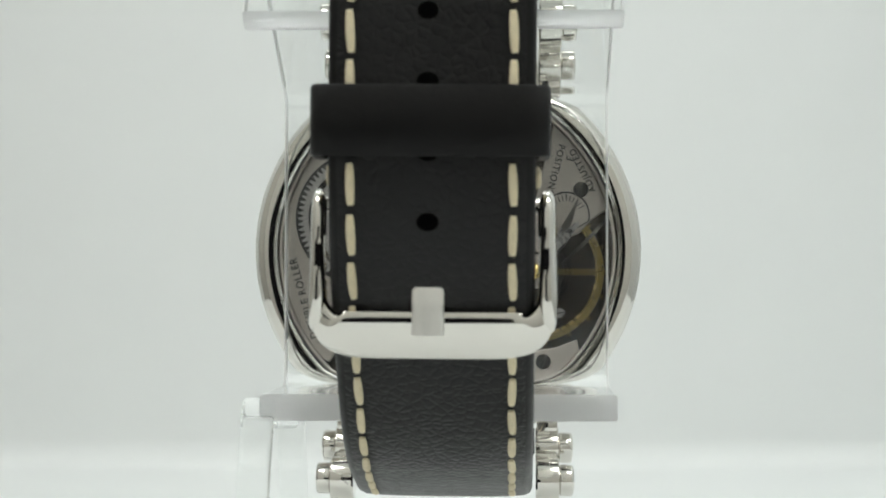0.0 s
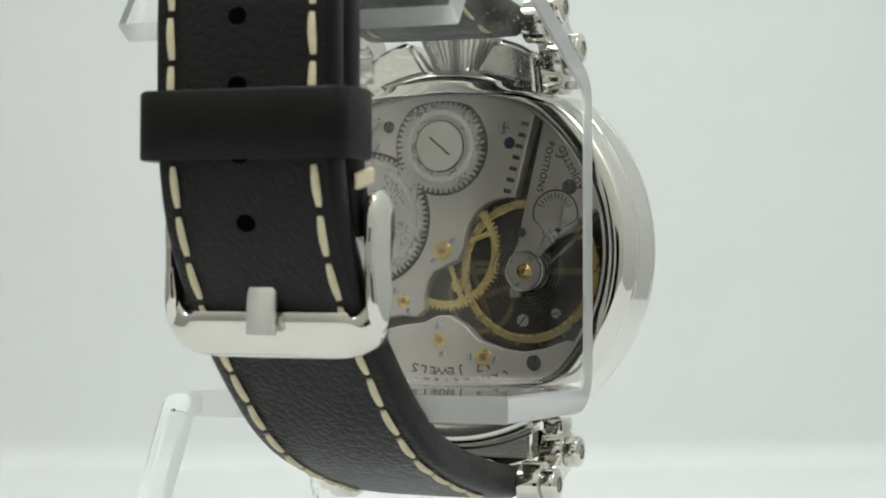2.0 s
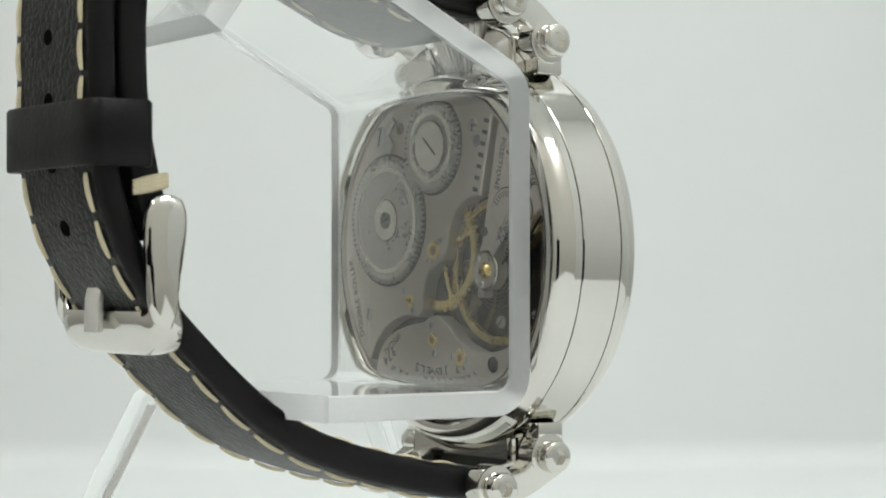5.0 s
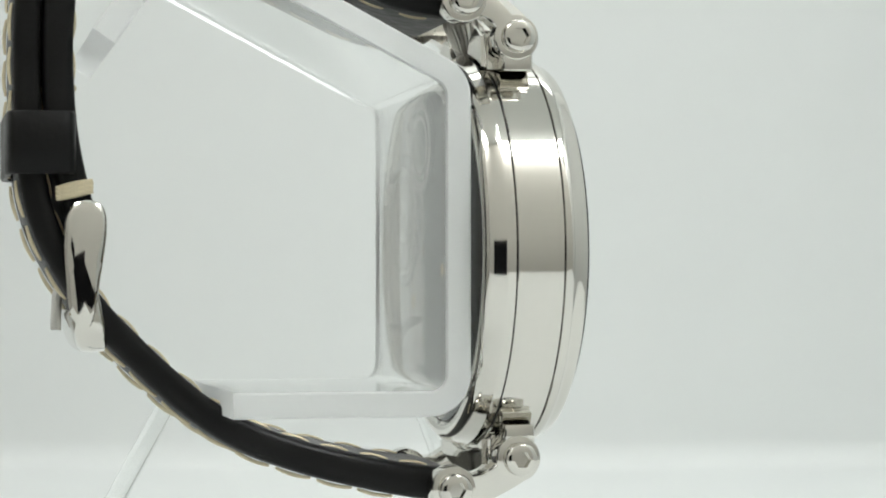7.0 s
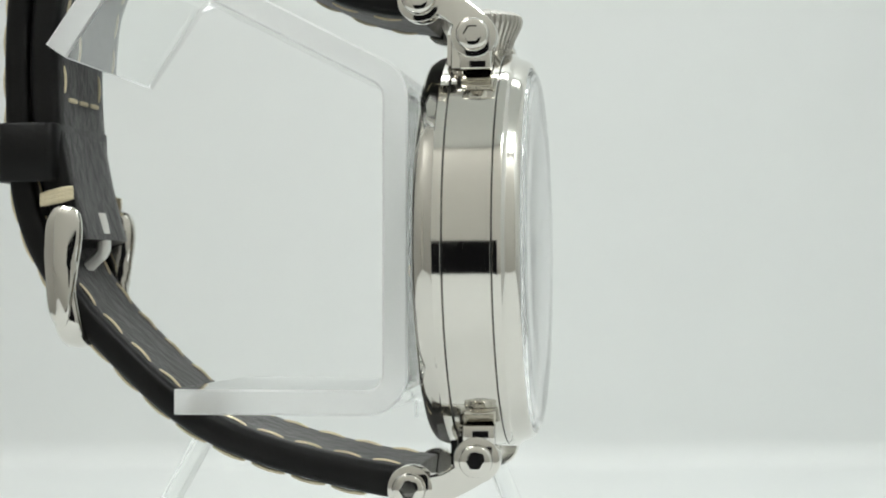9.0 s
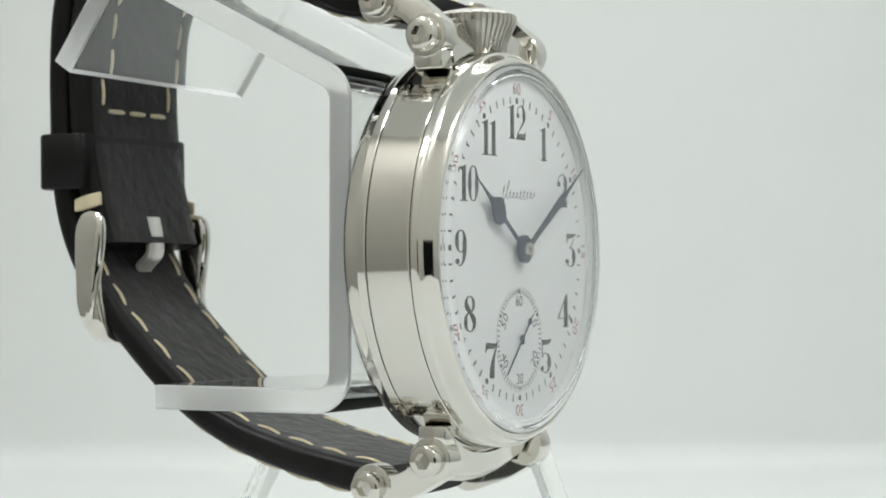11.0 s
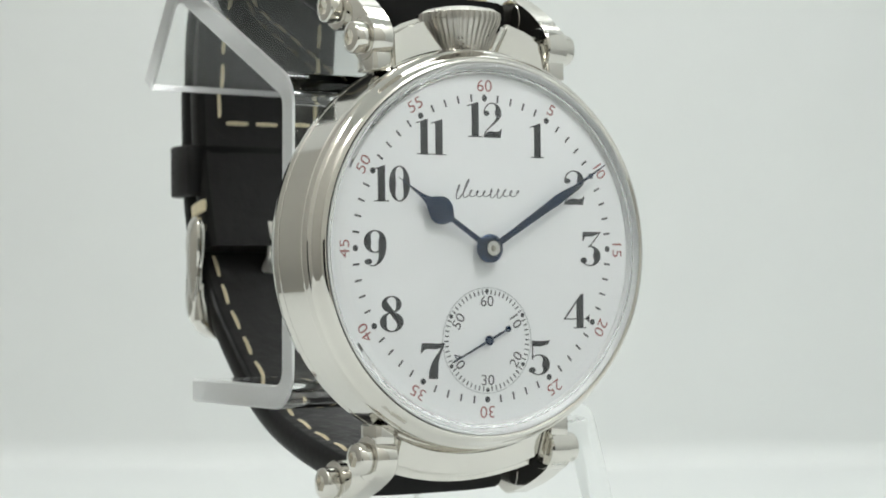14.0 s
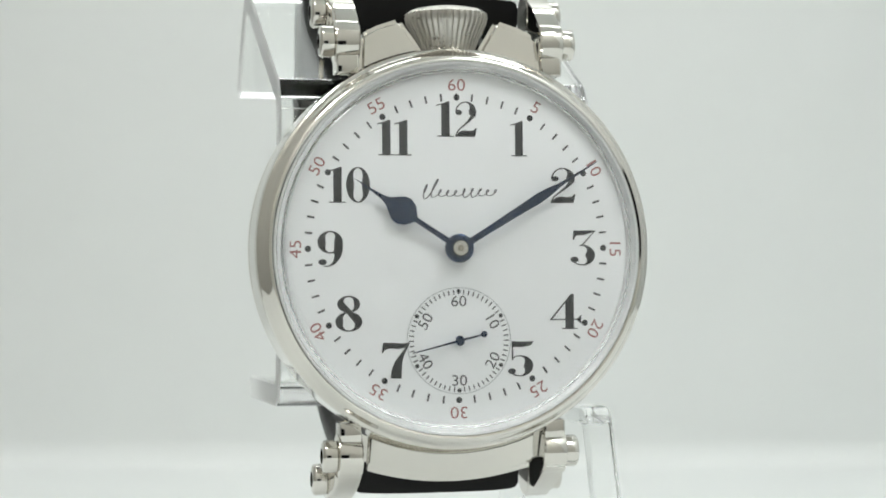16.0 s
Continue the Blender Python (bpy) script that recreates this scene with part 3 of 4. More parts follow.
def bridge(outline, label, y0=-1.3, y1=MY):
    bm = slab(outline, y0, y1)
    bmesh.ops.recalc_face_normals(bm, faces=bm.faces)
    top = [e for e in bm.edges if e.calc_face_angle(0) > 0.9 and all(v.co.y > y1 - 0.01 for v in e.verts)]
    bmesh.ops.bevel(bm, geom=top, offset=0.14, segments=1, affect="EDGES")
    return part("bridge", bm, NICKEL, watch, label, 30)


def engrave(parent, body, x, z, size, deg, squeeze=1.0):
    bm = letters(body, size, 0.022, squeeze, 0.012, 1.15)
    bm.transform(turned(x, MY + 0.012, z, False, deg))
    part("engraving", bm, ENGRAVE, parent, smooth=60)


def engrave_round(parent, body, r, middle, size, pitch):
    """Writing along an arc about the watch's middle, its feet inward; degrees clockwise from the top, seen from the back."""
    for k, ch in enumerate(body):
        if ch == " ":
            continue
        a = middle + (k - (len(body) - 1) / 2) * pitch
        bm = letters(ch, size, 0.024, 1.0, 0.012)
        bm.transform(turned(CX - r * math.sin(radians(a)), MY + 0.012, CZ + r * math.cos(radians(a)), False, a))
        part("engraving", bm, ENGRAVE, parent, smooth=60)


def bars(parent, n, x0, z0, x1, z1, wide, tall):
    """Writing that stays plain: a row of short bars."""
    ang = math.atan2(z1 - z0, -(x1 - x0))
    for i in range(n):
        t = i / (n - 1)
        bm = block(-wide / 2, wide / 2, MY, MY + 0.02, -tall / 2, tall / 2, 0)
        bm.transform(Matrix.Translation((x0 + (x1 - x0) * t, 0, z0 + (z1 - z0) * t)) @ Matrix.Rotation(ang, 4, "Y"))
        part("engraved_bar", bm, ENGRAVE, parent)


def build_movement():
    base = part("main_plate", disc(20.9, -2.4, -1.7, CX, CZ, 96, 0.1), PLATE, watch, "nickel lower plate, its shade put into a dark colour")
    part("plate_wall", lathe([(20.95, -2.4), (20.95, 0.9), (20.7, 1.0), (20.55, 0.9), (20.55, -2.4)], 128), NICKEL, watch, "movement ring")
    slotx = [(-12.4, 20.8), (-9.8, 10.6), (-8.2, 10.6), (-6.3, 10.0), (-4.6, 8.8), (-3.5, 6.9), (-3.0, 4.4), (-2.4, 3.0), (-0.8, 2.2), (0.9, 1.5), (1.7, 0.2), (2.1, -1.5), (2.0, -3.2), (3.2, -4.2), (5.7, -4.0), (8.3, -4.5), (10.8, -5.8), (12.7, -7.6), (14.0, -9.8)]
    main = bridge(inside(slotx, 20.5) + rim(132, -32, 20.5), "frosted nickel barrel bridge")
    low = [(12.9, -11.3), (12.0, -8.9), (10.6, -7.2), (8.0, -5.9), (5.0, -5.2), (2.1, -4.8), (0.4, -4.0), (-1.1, -3.9), (-3.3, -5.1), (-5.0, -6.8), (-8.0, -7.9), (-11.0, -8.3), (-14.0, -7.8), (-16.6, -6.8)]
    lower = bridge(inside(low, 20.5) + rim(233, 140, 20.5), "frosted nickel train bridge")
    cock_o = [(-13.9, 20.3), (-12.4, 14.8), (-11.2, 9.6), (-10.2, 5.0), (-9.3, 3.0), (-8.9, 1.6), (-9.4, 0.1), (-10.6, -0.7), (-12.0, -0.5), (-13.1, 0.6), (-13.3, 2.0), (-12.8, 3.3), (-13.4, 5.0), (-15.0, 5.6), (-16.8, 6.4), (-18.2, 8.0), (-20.0, 9.2)]
    cock = bridge(inside(cock_o, 20.5) + rim(-79, -42, 20.5), "frosted nickel balance cock", -1.0, MY)
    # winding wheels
    # flat dark discs paint the shade of the recesses round both wheels
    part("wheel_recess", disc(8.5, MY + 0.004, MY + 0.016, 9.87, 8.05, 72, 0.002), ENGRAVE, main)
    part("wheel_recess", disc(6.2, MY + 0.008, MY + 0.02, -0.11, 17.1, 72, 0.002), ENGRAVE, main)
    part("ratchet_wheel", gear(72, 8.2, 0.62, 9.87, 8.05, MY + 0.06, MY + 0.5), WHEELM, main, "toothed steel ratchet wheel")
    part("ratchet_boss", disc(2.75, MY + 0.45, MY + 0.75, 9.87, 8.05, 40, 0.15), STEEL, main)
    part("ratchet_step", disc(6.9, MY + 0.49, MY + 0.54, 9.87, 8.05, 64, 0.03, hole=6.2), STEEL, main)
    slot_screw(main, 9.87, 8.05, 1.1, 20, MY + 0.72)
    part("crown_wheel", gear(50, 5.9, 0.62, -0.11, 17.1, MY + 0.06, MY + 0.5), WHEELM, main, "toothed steel crown wheel")
    part("crown_wheel_step", disc(4.6, MY + 0.49, MY + 0.54, -0.11, 17.1, 64, 0.03, hole=3.9), STEEL, main)
    s = part("crown_wheel_cap", disc(3.3, MY + 0.45, MY + 0.85, -0.11, 17.1, 48, 0.2), STEEL, main, "slotted steel cap")
    bm = block(-1.75, 1.75, MY + 0.84, MY + 0.87, -0.13, 0.13, 0)
    bm.transform(Matrix.Translation((-0.11, 0, 17.1)) @ Matrix.Rotation(radians(-40), 4, "Y"))
    part("slot", bm, ENGRAVE, main)
    part("click", slab([(12.6, 17.6), (10.6, 20.0), (8.6, 21.2), (7.9, 20.4), (9.4, 19.0), (8.3, 17.6), (9.0, 16.6), (10.9, 16.6)], MY, MY + 0.4), WHEELM, main, "steel click")
    slot_screw(main, 11.3, 18.7, 1.35, 75, MY + 0.4, WHEELM)
    slot_screw(main, 7.1, 19.6, 0.75, 60)
    slot_screw(main, -8.5, 19.2, 0.85, 85, mat=WHEELM)
    part("dark_hole", disc(0.75, MY, MY + 0.03, -9.15, 17.3, 24, 0.01), BLUED, main)
    slot_screw(main, 14.4, -4.0, 0.85, 80, mat=WHEELM)
    # train
    part("centre_wheel", gear(80, 7.5, 0.45, -0.25, 4.1, -0.75, -0.35, 6.2, 4), GOLD, watch, "gilt toothed centre wheel")
    part("pinion", gear(10, 1.0, 0.3, -1.7, -0.1, -1.6, -0.9), GOLD, watch)
    for p, x, z, r in ((main, -0.25, 4.1, 1.25), (main, 5.0, -2.2, 0.85), (lower, 0.05, -7.0, 0.95), (lower, -5.8, -9.0, 1.1), (cock, -11.1, 1.6, 0.95)):
        if p is not cock:
            jewel(p, x, z, r)
    part("cap_plate", disc(2.1, MY, MY + 0.1, -11.2, 1.6, 48, 0.04, hole=0.6), NICKEL, cock)
    part("cap_ring", disc(2.5, MY, MY + 0.3, -11.2, 1.6, 48, 0.1, hole=2.15), STEEL, cock, "polished cap setting")
    part("cap_dome", lathe([(0.32, MY + 0.62), (0.6, MY + 0.58), (0.9, MY + 0.4), (1.05, MY + 0.1), (1.05, MY), (0.32, MY)], 36, True, -11.2, 1.6), GOLD, cock, "gilt domed cap jewel setting", 50)
    part("jewel", disc(0.34, MY + 0.4, MY + 0.56, -11.2, 1.6, 20, 0.08), JEWEL, cock, "amber jewel")
    for x, z, d in ((-10.4, -0.1, 40), (-12.1, 3.1, 120), (-9.6, 3.0, 60)):
        slot_screw(cock, x, z, 0.42, d, MY + 0.1, WHEELM)
    part("hairspring_stud", block(-10.4, -9.2, -0.6, MY - 0.05, -1.6, -0.4, 0.15), NICKEL, cock, "hairspring stud")
    slot_screw(cock, -10.8, 6.3, 0.6, 80, MY + 0.02)
    for x, z, r, d, p in ((-1.6, 5.4, 0.45, 30, main), (0.9, 2.9, 0.45, 30, main), (6.2, -0.9, 0.4, 70, main), (4.2, -3.4, 0.4, 70, main), (0.3, -5.2, 0.45, 90, lower), (-0.3, -8.7, 0.45, 80, lower), (-4.2, -9.0, 0.5, 90, lower), (-7.3, -9.3, 0.5, 60, lower), (8.5, -11.0, 0.7, 40, lower)):
        slot_screw(p, x, z, r, d, mat=WHEELM)
    slot_screw(lower, -12.5, -9.6, 0.95, 65)
    slot_screw(cock, -17.0, 11.8, 0.95, 80)
    # regulator on the cock
    def racket(x, z, r):
        """An oval loop that narrows towards the balance's axis."""
        ring = [(x + r * math.cos(radians(q)), z + r * math.sin(radians(q))) for q in range(-15, 196, 10)]
        return ring + [(-13.4, 5.2), (-13.0, 4.2), (-14.2, 3.9), (-15.2, 4.9)]
    part("regulator_plate", slab(racket(-15.2, 8.6, 2.75), MY, MY + 0.1), NICKEL, cock, "graduated regulator plate")
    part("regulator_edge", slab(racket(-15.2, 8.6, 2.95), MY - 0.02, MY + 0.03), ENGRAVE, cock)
    for i in range(11):
        bm = block(-0.06, 0.06, MY + 0.11, MY + 0.14, 1.75, 2.45 if i % 5 else 2.6, 0)
        bm.transform(Matrix.Translation((-15.2, 0, 8.6)) @ Matrix.Rotation(radians(-62 + i * 12.4), 4, "Y"))
        part("graduation", bm, ENGRAVE, cock)
    part("regulator_arm", slab([(-12.6, 3.6), (-13.2, 3.3), (-15.6, 5.6), (-16.9, 7.6), (-16.6, 7.9), (-14.6, 6.2), (-14.9, 7.0), (-14.6, 7.1), (-13.7, 5.0)], MY + 0.13, MY + 0.4), WHEELM, cock, "regulator arm")
    part("index_pin", disc(0.3, MY + 0.1, MY + 0.5, -15.7, 6.6, 16, 0.05), SCREWM, cock)
    part("regulator_spring", slab([(-17.6, 4.9), (-21.2, 9.0), (-21.0, 9.2), (-14.6, 2.6), (-14.4, 2.3)], MY, MY + 0.2), STEEL, cock)
    # writing
    engrave_round(lower, "17 JEWELS", 15.2, 176, 1.95, 4.7)
    engrave_round(lower, "LANCASTER, PA.", 17.3, 181, 1.4, 4.5)
    engrave(lower, "974", 9.6, -9.3, 1.8, 145)
    engrave(lower, "SPECIAL", 9.0, -7.75, 1.25, 145, 0.85)
    engrave(cock, "POSITIONS", -13.9, 14.3, 1.2, 104, 0.95)
    engrave(cock, "3", -15.6, 15.6, 1.3, 104)
    engrave(cock, "ADJUSTED", -17.3, 14.2, 1.2, 243, 0.95)
    engrave(main, "DOUBLE ROLLER", 17.3, -2.0, 1.35, 254, 0.9)
    bars(main, 7, -11.2, 19.6, -8.9, 11.4, 0.5, 1.0)
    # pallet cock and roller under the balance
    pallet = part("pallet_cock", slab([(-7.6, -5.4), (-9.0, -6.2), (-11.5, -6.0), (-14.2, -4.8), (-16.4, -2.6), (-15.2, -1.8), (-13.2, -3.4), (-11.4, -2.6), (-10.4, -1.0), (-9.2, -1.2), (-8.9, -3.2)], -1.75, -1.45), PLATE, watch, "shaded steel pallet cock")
    slot_screw(pallet, -10.1, -4.4, 0.75, 50, -1.5, WHEELM)
    slot_screw(pallet, -14.4, -3.5, 0.6, 10, -1.5, WHEELM)
    part("roller_table", disc(2.3, -1.6, -1.35, -11.2, 1.6, 40, 0.1), WHEELM, watch, "steel roller table")
    part("third_wheel", gear(60, 4.6, 0.35, -4.6, -1.6, -1.65, -1.4, 3.9, 4), SHADEBRASS, watch, "gilt toothed third wheel, darkened as in shade")
    # balance: a gilt rim with arms and timing screws, on its own axis
    bm = lathe([(8.75, -0.35), (8.75, 0.28), (8.0, 0.28), (8.0, -0.35)], 72, True, 0, 0)
    bal = part("balance_wheel", bm, GILT, watch, "gilt balance wheel with timing screws")
    part("rim_lip", lathe([(8.05, 0.2), (8.02, 0.42), (7.75, 0.42), (7.7, 0.2)], 72, True, 0, 0), GOLD, bal, "bright gilt inner rim")
    arm = block(-8.1, 8.1, -0.15, 0.15, -0.4, 0.4, 0)
    merge(arm, disc(1.0, -0.3, 0.3, 0, 0, 24, 0.05))
    part("balance_arm", arm, SHADEBRASS, bal, "shaded brass balance arm")
    # flat hairspring over the balance
    coil = bmesh.new()
    rings = []
    for k in range(321):
        a, r = 2 * math.pi * 8 * k / 320, 1.2 + 3.6 * k / 320
        rings.append([coil.verts.new(((r + dx) * math.sin(a), y, (r + dx) * math.cos(a))) for dx, y in ((-0.05, 0.42), (0.05, 0.42), (0.05, 0.6), (-0.05, 0.6))])
    grid_faces(coil, rings)
    part("hairspring", coil, SCREWM, bal, "fine dark coiled hairspring")
    bal.matrix_basis = pose(-11.1 * MM, -0.95 * MM, 1.6 * MM)
    sc = None
    for k in range(18):
        a = 2 * math.pi * (k + 0.5) / 18
        m = Matrix.Rotation(a, 4, "Y") @ Matrix.Translation((0, 0, 8.95 * MM))
        if sc is None:
            b2 = bmesh.new()
            bmesh.ops.create_cone(b2, cap_ends=True, segments=12, radius1=0.26, radius2=0.26, depth=0.45)
            sc = part("timing_screw", b2, SHADEBRASS, bal)
            sc.matrix_basis = m
        else:
            again(sc, m, bal)
    return bal


balance = build_movement()


# ---- the strap ----
SX = -0.6      # the strap's middle


def ribbon(path, wide, thick, crown_amt=0.25):
    """A leather strip: half widths and thicknesses along a path in (y, z); the outer face, the lining and the edges get their own material."""
    bm = bmesh.new()
    tan = tangents(path)
    rings = []
    nseg = 10
    for i, (p, t) in enumerate(zip(path, tan)):
        n = Vector((t.y, -t.x))
        w, th = wide(i / (len(path) - 1)), thick(i / (len(path) - 1)) / 2
        sect = []
        rd = min(0.9, th * 0.7)
        for k in range(nseg + 1):
            u = -1 + 2 * k / nseg
            sect.append((u * (w - rd), th + crown_amt * (1 - u ** 4), 0))
        sect += [(w - rd * 0.3, th - rd * 0.35, 2), (w, th - rd, 2), (w, -th + rd, 2), (w - rd * 0.3, -th + rd * 0.35, 2)]
        for k in range(nseg + 1):
            u = 1 - 2 * k / nseg
            sect.append((u * (w - rd), -th - crown_amt * 0.4 * (1 - u ** 4), 1))
        sect += [(-w + rd * 0.3, -th + rd * 0.35, 2), (-w, -th + rd, 2), (-w, th - rd, 2), (-w + rd * 0.3, th - rd * 0.35, 2)]
        rings.append([bm.verts.new((SX + x, p.x + n.x * v, p.y + n.y * v)) for x, v, _ in sect])
        tags = [m for _, _, m in sect]
    k = len(tags)
    for a, b in zip(rings, rings[1:]):
        for j in range(k):
            f = bm.faces.new((a[j], a[(j + 1) % k], b[(j + 1) % k], b[j]))
            ta, tb = tags[j], tags[(j + 1) % k]
            f.material_index = ta if ta == tb else 2
    for r in (rings[0], rings[-1]):
        f = bm.faces.new(r)
        f.material_index = 2
    return bm


def stitch_mesh(length, wide):
    bm = bmesh.new()
    rings = []
    for i in range(9):
        u = i / 8
        k = math.sin(math.pi * min(1, max(0.06, u * 0.88 + 0.06))) ** 0.22
        y = (u - 0.5) * length
        lift = 0.16 * math.sin(math.pi * u)
        rings.append([bm.verts.new((wide * k * math.cos(2 * math.pi * j / 8), y, lift + 0.75 * wide * k * math.sin(2 * math.pi * j / 8) * (1 if j < 5 else 0.3))) for j in range(8)])
    grid_faces(bm, rings)
    bm.faces.new(rings[0])
    bm.faces.new(rings[-1])
    return bm


def stitches(parent, path, thick, off, pitch, length, start, stop, face, proto=None, wide=0.47, extra=0.2):
    """Two rows of stitches along a strip, on its outer (1) or inner (-1) face."""
    tan = tangents(path)
    run = [0.0]
    for a, b in zip(path, path[1:]):
        run.append(run[-1] + (b - a).length)
    s = start
    while s < min(stop, run[-1]):
        i = max(k for k in range(len(run)) if run[k] <= s)
        i = min(i, len(path) - 2)
        u = (s - run[i]) / max(1e-6, run[i + 1] - run[i])
        p = path[i].lerp(path[i + 1], u)
        t = tan[i].lerp(tan[i + 1], u).normalized()
        n = Vector((t.y, -t.x)) * face
        h = thick(s / run[-1]) / 2 + extra
        for x in off:
            m = Matrix.Identity(4)
            xa = Vector((1, 0, 0)) * face
            ya, za = Vector((0, t.x, t.y)), Vector((0, n.x, n.y))
            for r in range(3):
                m[r][0], m[r][1], m[r][2] = (ya.cross(za))[r], ya[r], za[r]
            m.translation = Vector((SX + x, p.x + n.x * h, p.y + n.y * h)) * MM
            m = m @ Matrix.Rotation(radians(random.uniform(-3, 3)), 4, "Z")
            if proto is None:
                proto = part("stitch", stitch_mesh(length, wide), THREAD, parent)
                proto.matrix_basis = m
            else:
                again(proto, m, parent)
        s += pitch
    return proto


def build_strap():
    long_path = smooth_path([(3.23, -24.0), (8.08, -23.3), (14.14, -22.0), (20.2, -20.4), (26.26, -18.2), (31.71, -15.1), (36.36, -11.3), (40.6, -7.2), (44.34, -3.2), (47.45, 1.2), (49.85, 5.7), (51.35, 10.5), (52.1, 16), (52.25, 22), (52.25, 30), (51.45, 38), (48.65, 45)], 6)
    lt = lambda u: 4.0 - 0.9 * min(1, u / 0.55)
    lw = lambda u: 10.65 - 0.25 * u
    body = part("long_strap", ribbon(long_path, lw, lt), [LEATHER, LINING, EDGE], watch, "black grained leather strap end with cream stitching", 50)
    pr = stitches(body, long_path, lt, (-8.2, 8.2), 5.0, 4.3, 8.0, 200, 1)
    slim = stitches(body, long_path, lt, (-8.2, 8.2), 5.0, 3.4, 4.0, 78, -1, None, 0.32, 0.03)
    # buckle holes along the tail
    for z, y, tilt in ((6.4, 52.0, -17), (13.4, 53.66, -8), (20.4, 53.98, -1.4), (27.5, 54.0, 0), (34.5, 53.64, 6)):
        hole = disc(1.15, -0.5, 0.12, 0, 0, 28, 0.1)
        hole.transform(Matrix.Translation((SX + 0.4, y, z)) @ Matrix.Rotation(radians(tilt), 4, "X") @ Matrix.Diagonal((1, 1, 0.85, 1)))
        part("strap_hole", hole, HOLE, body)
    short_path = smooth_path([(45.45, 5.4), (46.45, 9.0), (47.45, 13), (48.35, 18), (48.8, 24), (48.75, 31), (47.65, 38), (44.24, 43.6), (38.38, 45.8), (31.31, 45.0), (24.24, 41.8), (16.16, 38.0), (9.09, 35.0), (1.82, 33.8)], 6)
    st = lambda u: 3.4 + 0.5 * u
    sw = lambda u: 10.4 + 0.35 * u
    up = part("short_strap", ribbon(short_path, sw, st), [LEATHER, LINING, EDGE], watch, "black padded leather strap end with cream stitching", 50)
    stitches(up, short_path, st, (-7.4, 7.4), 5.0, 3.4, 20.6, 200, -1, slim, 0.32, 0.03)
    stitches(up, short_path, st, (-8.2, 8.2), 5.0, 4.3, 62, 200, 1, pr)
    # cross row of stitches on the lining and edge wraps at the buckle
    for i in range(3):
        m = Matrix.Translation(((SX - 4.7 + 4.7 * i) * MM, 46.78 * MM, 23.2 * MM)) @ Matrix.Rotation(radians(90), 4, "X") @ Matrix.Rotation(radians(90), 4, "Z")
        again(slim, m, up)
    for x in (-10.6, 10.6):
        for k in range(3):
            m = Matrix.Translation(((SX + x) * MM, 47.05 * MM, (10.6 + 0.5 * k) * MM)) @ Matrix.Rotation(radians(90 if x > 0 else -90), 4, "Y") @ Matrix.Rotation(radians(12), 4, "Z")
            again(pr, m, up)
    # keeper: a leather loop round both layers
    n = 40
    bm = bmesh.new()
    def loop(gx, gy, z):
        out = []
        for j in range(n):
            a = 2 * math.pi * j / n
            c, s = math.cos(a), math.sin(a)
            out.append(bm.verts.new((SX + 0.15 + gx * math.copysign(abs(c) ** 0.28, c), 50.7 + gy * math.copysign(abs(s) ** 0.28, s), z)))
        return out
    rings = [loop(11.9, 3.9, 12.85), loop(12.15, 4.1, 13.1), loop(12.15, 4.1, 19.8), loop(11.9, 3.9, 20.1), loop(11.0, 3.3, 20.0), loop(11.0, 3.3, 12.95)]
    grid_faces(bm, rings, True, True)
    part("keeper", bm, EDGE, watch, "smooth black leather keeper loop", 50)
    # buckle: rounded frame, teardrop side arms, flat lower bar, tongue
    bm = bmesh.new()
    frame_path = [(-11.75, 0.5), (-11.8, -0.6), (-11.6, -2.4), (-10.6, -4.4), (-8.4, -5.1), (-4, -5.2), (0, -5.2), (4, -5.2), (8.4, -5.1), (10.6, -4.4), (11.6, -2.4), (11.8, -0.6), (11.75, 0.5)]
    fp = smooth_path(frame_path, 5)
    tan = tangents(fp)
    rings = []
    for p, t in zip(fp, tan):
        nrm = Vector((t.y, -t.x))
        k = max(0, min(1, (-p.y - 1.0) / 4.2))
        half = 0.8 + 1.75 * k * k
        deep = 1.45 + 0.4 * k
        yc = 45.9 + (0.3 if p.y > 4 else 0.3 * p.y / 4)
        ring = []
        for j in range(14):
            a = 2 * math.pi * j / 14
            c, s = math.cos(a), math.sin(a)
            q = half * math.copysign(abs(c) ** 0.6, c)
            e = 0.75 - 0.4 * k
            ring.append(bm.verts.new((SX + 0.1 + p.x + nrm.x * q, yc + deep * math.copysign(abs(s) ** e, s) - 0.3 * q * k, p.y + nrm.y * q)))
        rings.append(ring)
    grid_faces(bm, rings)
    bm.faces.new(rings[0])
    bm.faces.new(rings[-1])
    arm = smooth_path([(45.85, 9.9), (47.25, 9.4), (48.1, 7.8), (48.3, 5), (48.1, 1), (47.75, -2.6), (46.75, -4.6), (45.65, -4.8), (44.95, -3.6), (44.54, -1), (44.04, 2.5), (43.53, 6), (43.63, 8.4), (44.44, 9.6), (45.85, 9.9)], 3)[:-1]
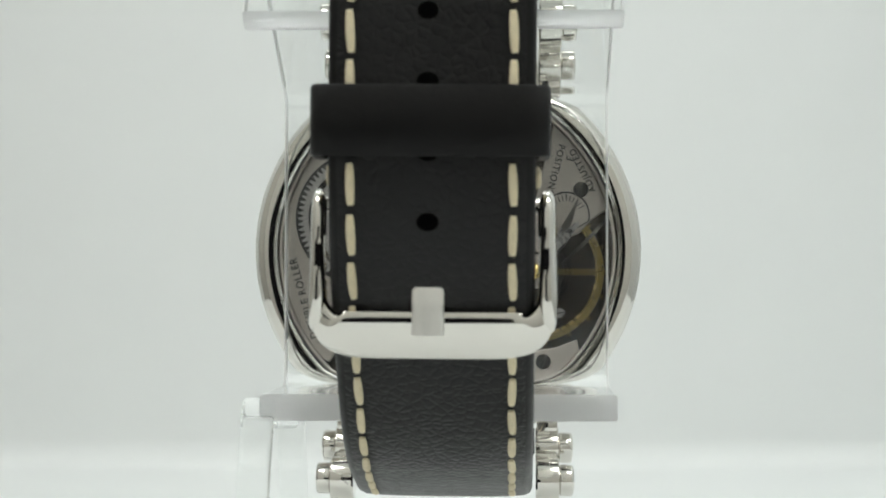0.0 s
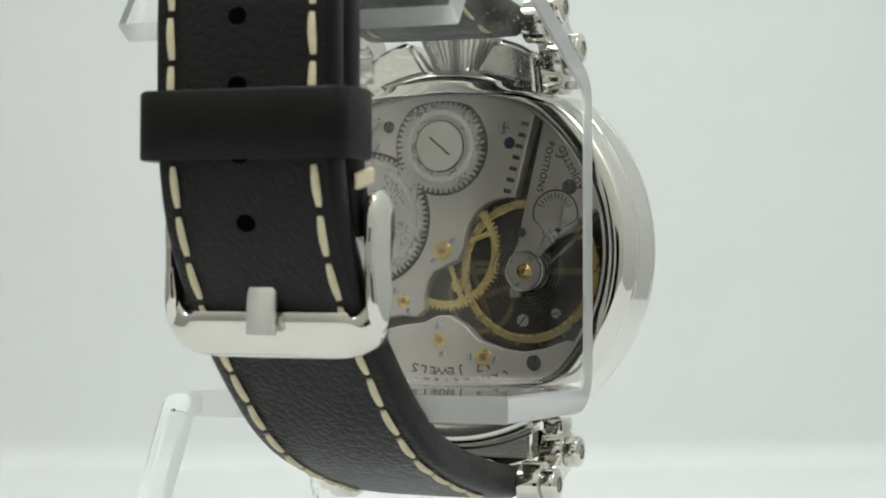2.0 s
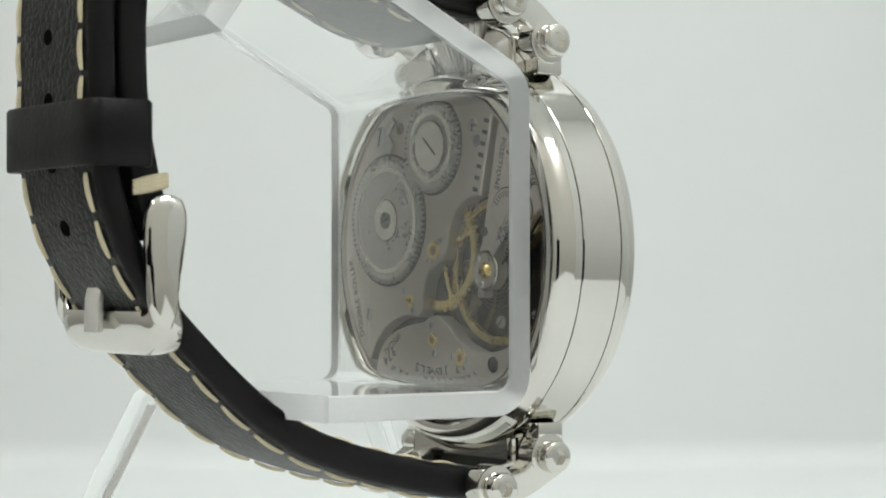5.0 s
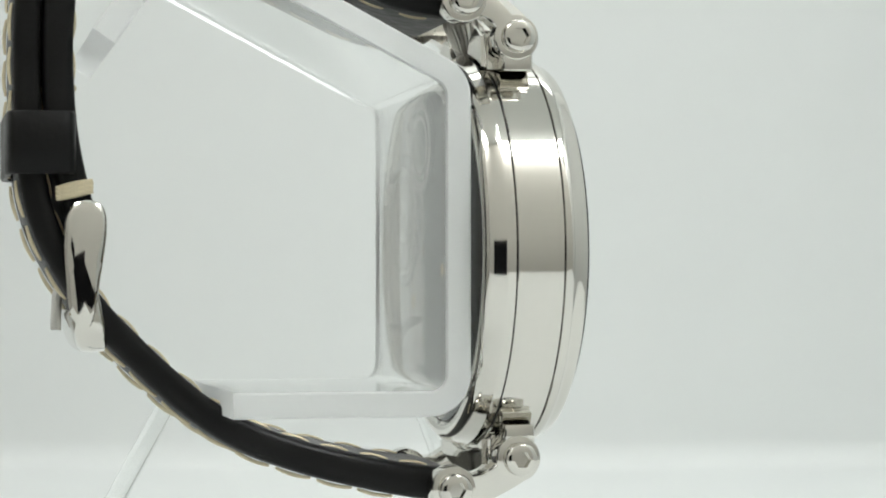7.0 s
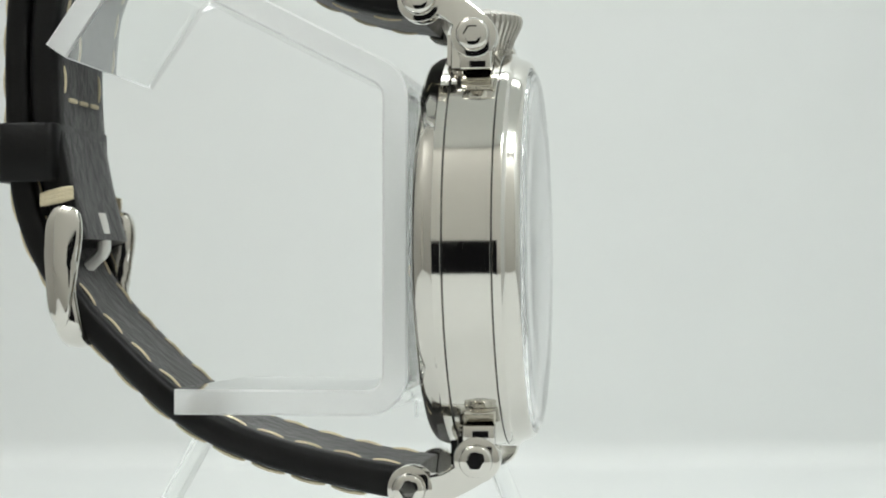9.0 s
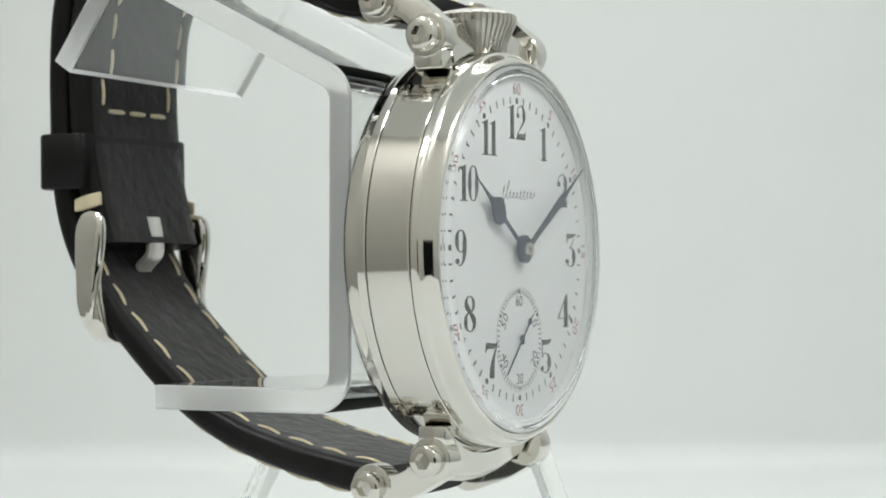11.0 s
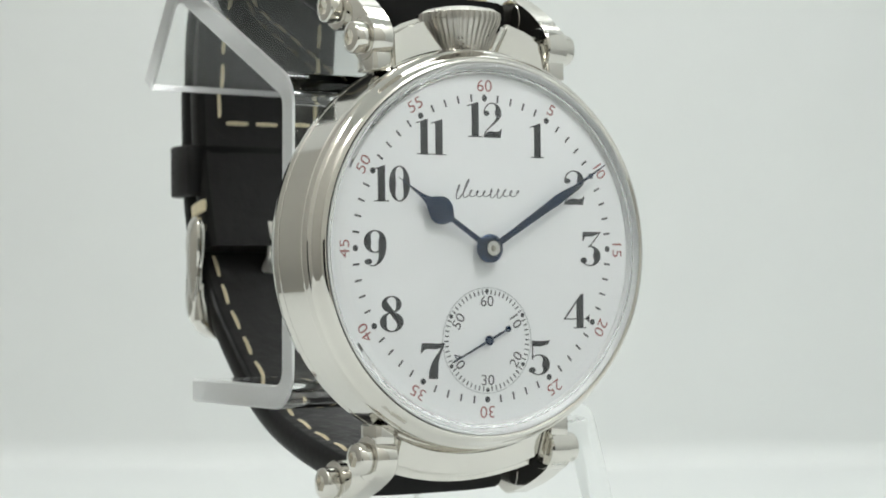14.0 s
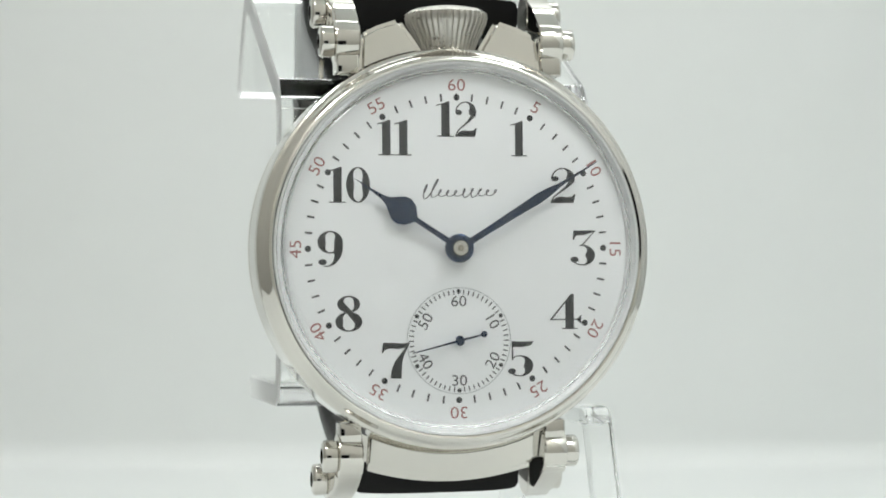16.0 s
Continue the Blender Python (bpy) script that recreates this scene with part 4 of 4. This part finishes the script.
    for x in (-11.75, 11.75):
        own = bmesh.new()
        mid = Vector((45.95, 3.0))
        rings = []
        for dx, k in ((-0.8, 0.75), (-0.58, 0.05), (-0.3, -0.32), (0.3, -0.32), (0.58, 0.05), (0.8, 0.75)):
            rings.append([own.verts.new((SX + 0.1 + x + dx + math.copysign(0.02, x) * (3.0 - q.y) - math.copysign(0.08, x) * (q.x - 48.45), (q + (mid - q).normalized() * (k + 0.32)).x, (q + (mid - q).normalized() * (k + 0.32)).y)) for q in arm])
        grid_faces(own, rings)
        own.faces.new(rings[0])
        own.faces.new(rings[-1])
        merge(bm, own)
    buckle = part("buckle", bm, STEEL, watch, "polished steel pin buckle", 45)
    part("hinge_bar", rod_x(0.8, SX - 11.5, SX + 11.5, 46.05, 8.3, 0.1, 20), STEEL, buckle)
    tp = smooth_path([(45.05, 9.2), (44.54, 7.0), (44.44, 4.5), (46.05, 2.8), (47.45, 1.0), (48.3, -0.8), (48.5, -2.6), (48.6, -5.2)], 5)
    bm = sheet(tp, 1.1, SX - 1.2, SX + 2.1, 0.3)
    part("tongue", bm, [BRUSHED, BRUSHED], buckle, "brushed steel buckle tongue", 45)


build_strap()


def motions():
    rows = [(t / 2, pose(0, 0, H, 0, 0, TURN8 + RATE * (t / 2 - 8) + SLOW * (t / 2 - 8) ** 2)) for t in range(33)]
    seat = Matrix.Translation((0, -0.9 * MM, 1.05 * MM)) @ Matrix.Rotation(radians(-0.45), 4, "Y") @ Matrix.Rotation(radians(-0.4), 4, "X")
    rest = Matrix.Translation((0, 0, 1.05 * MM))
    walk(watch, [(t, m @ seat) for t, m in rows])
    walk(stand, [(t, m @ rest) for t, m in rows])
    # the small second hand runs in real time
    sx, sy, sz = SUB[0] * MM, (DY - 0.35) * MM, SUB[1] * MM
    walk(second_hand, [(float(t), pose(sx, sy, sz, 0, 256 - 6 * (16 - t), 0)) for t in range(0, 17, 2)])
    # the balance swings to and fro
    walk(balance, [(t / 10, pose(-11.1 * MM, -0.95 * MM, 1.6 * MM, 0, 40 * math.sin(math.pi * t / 4), 0)) for t in range(161)])


motions()
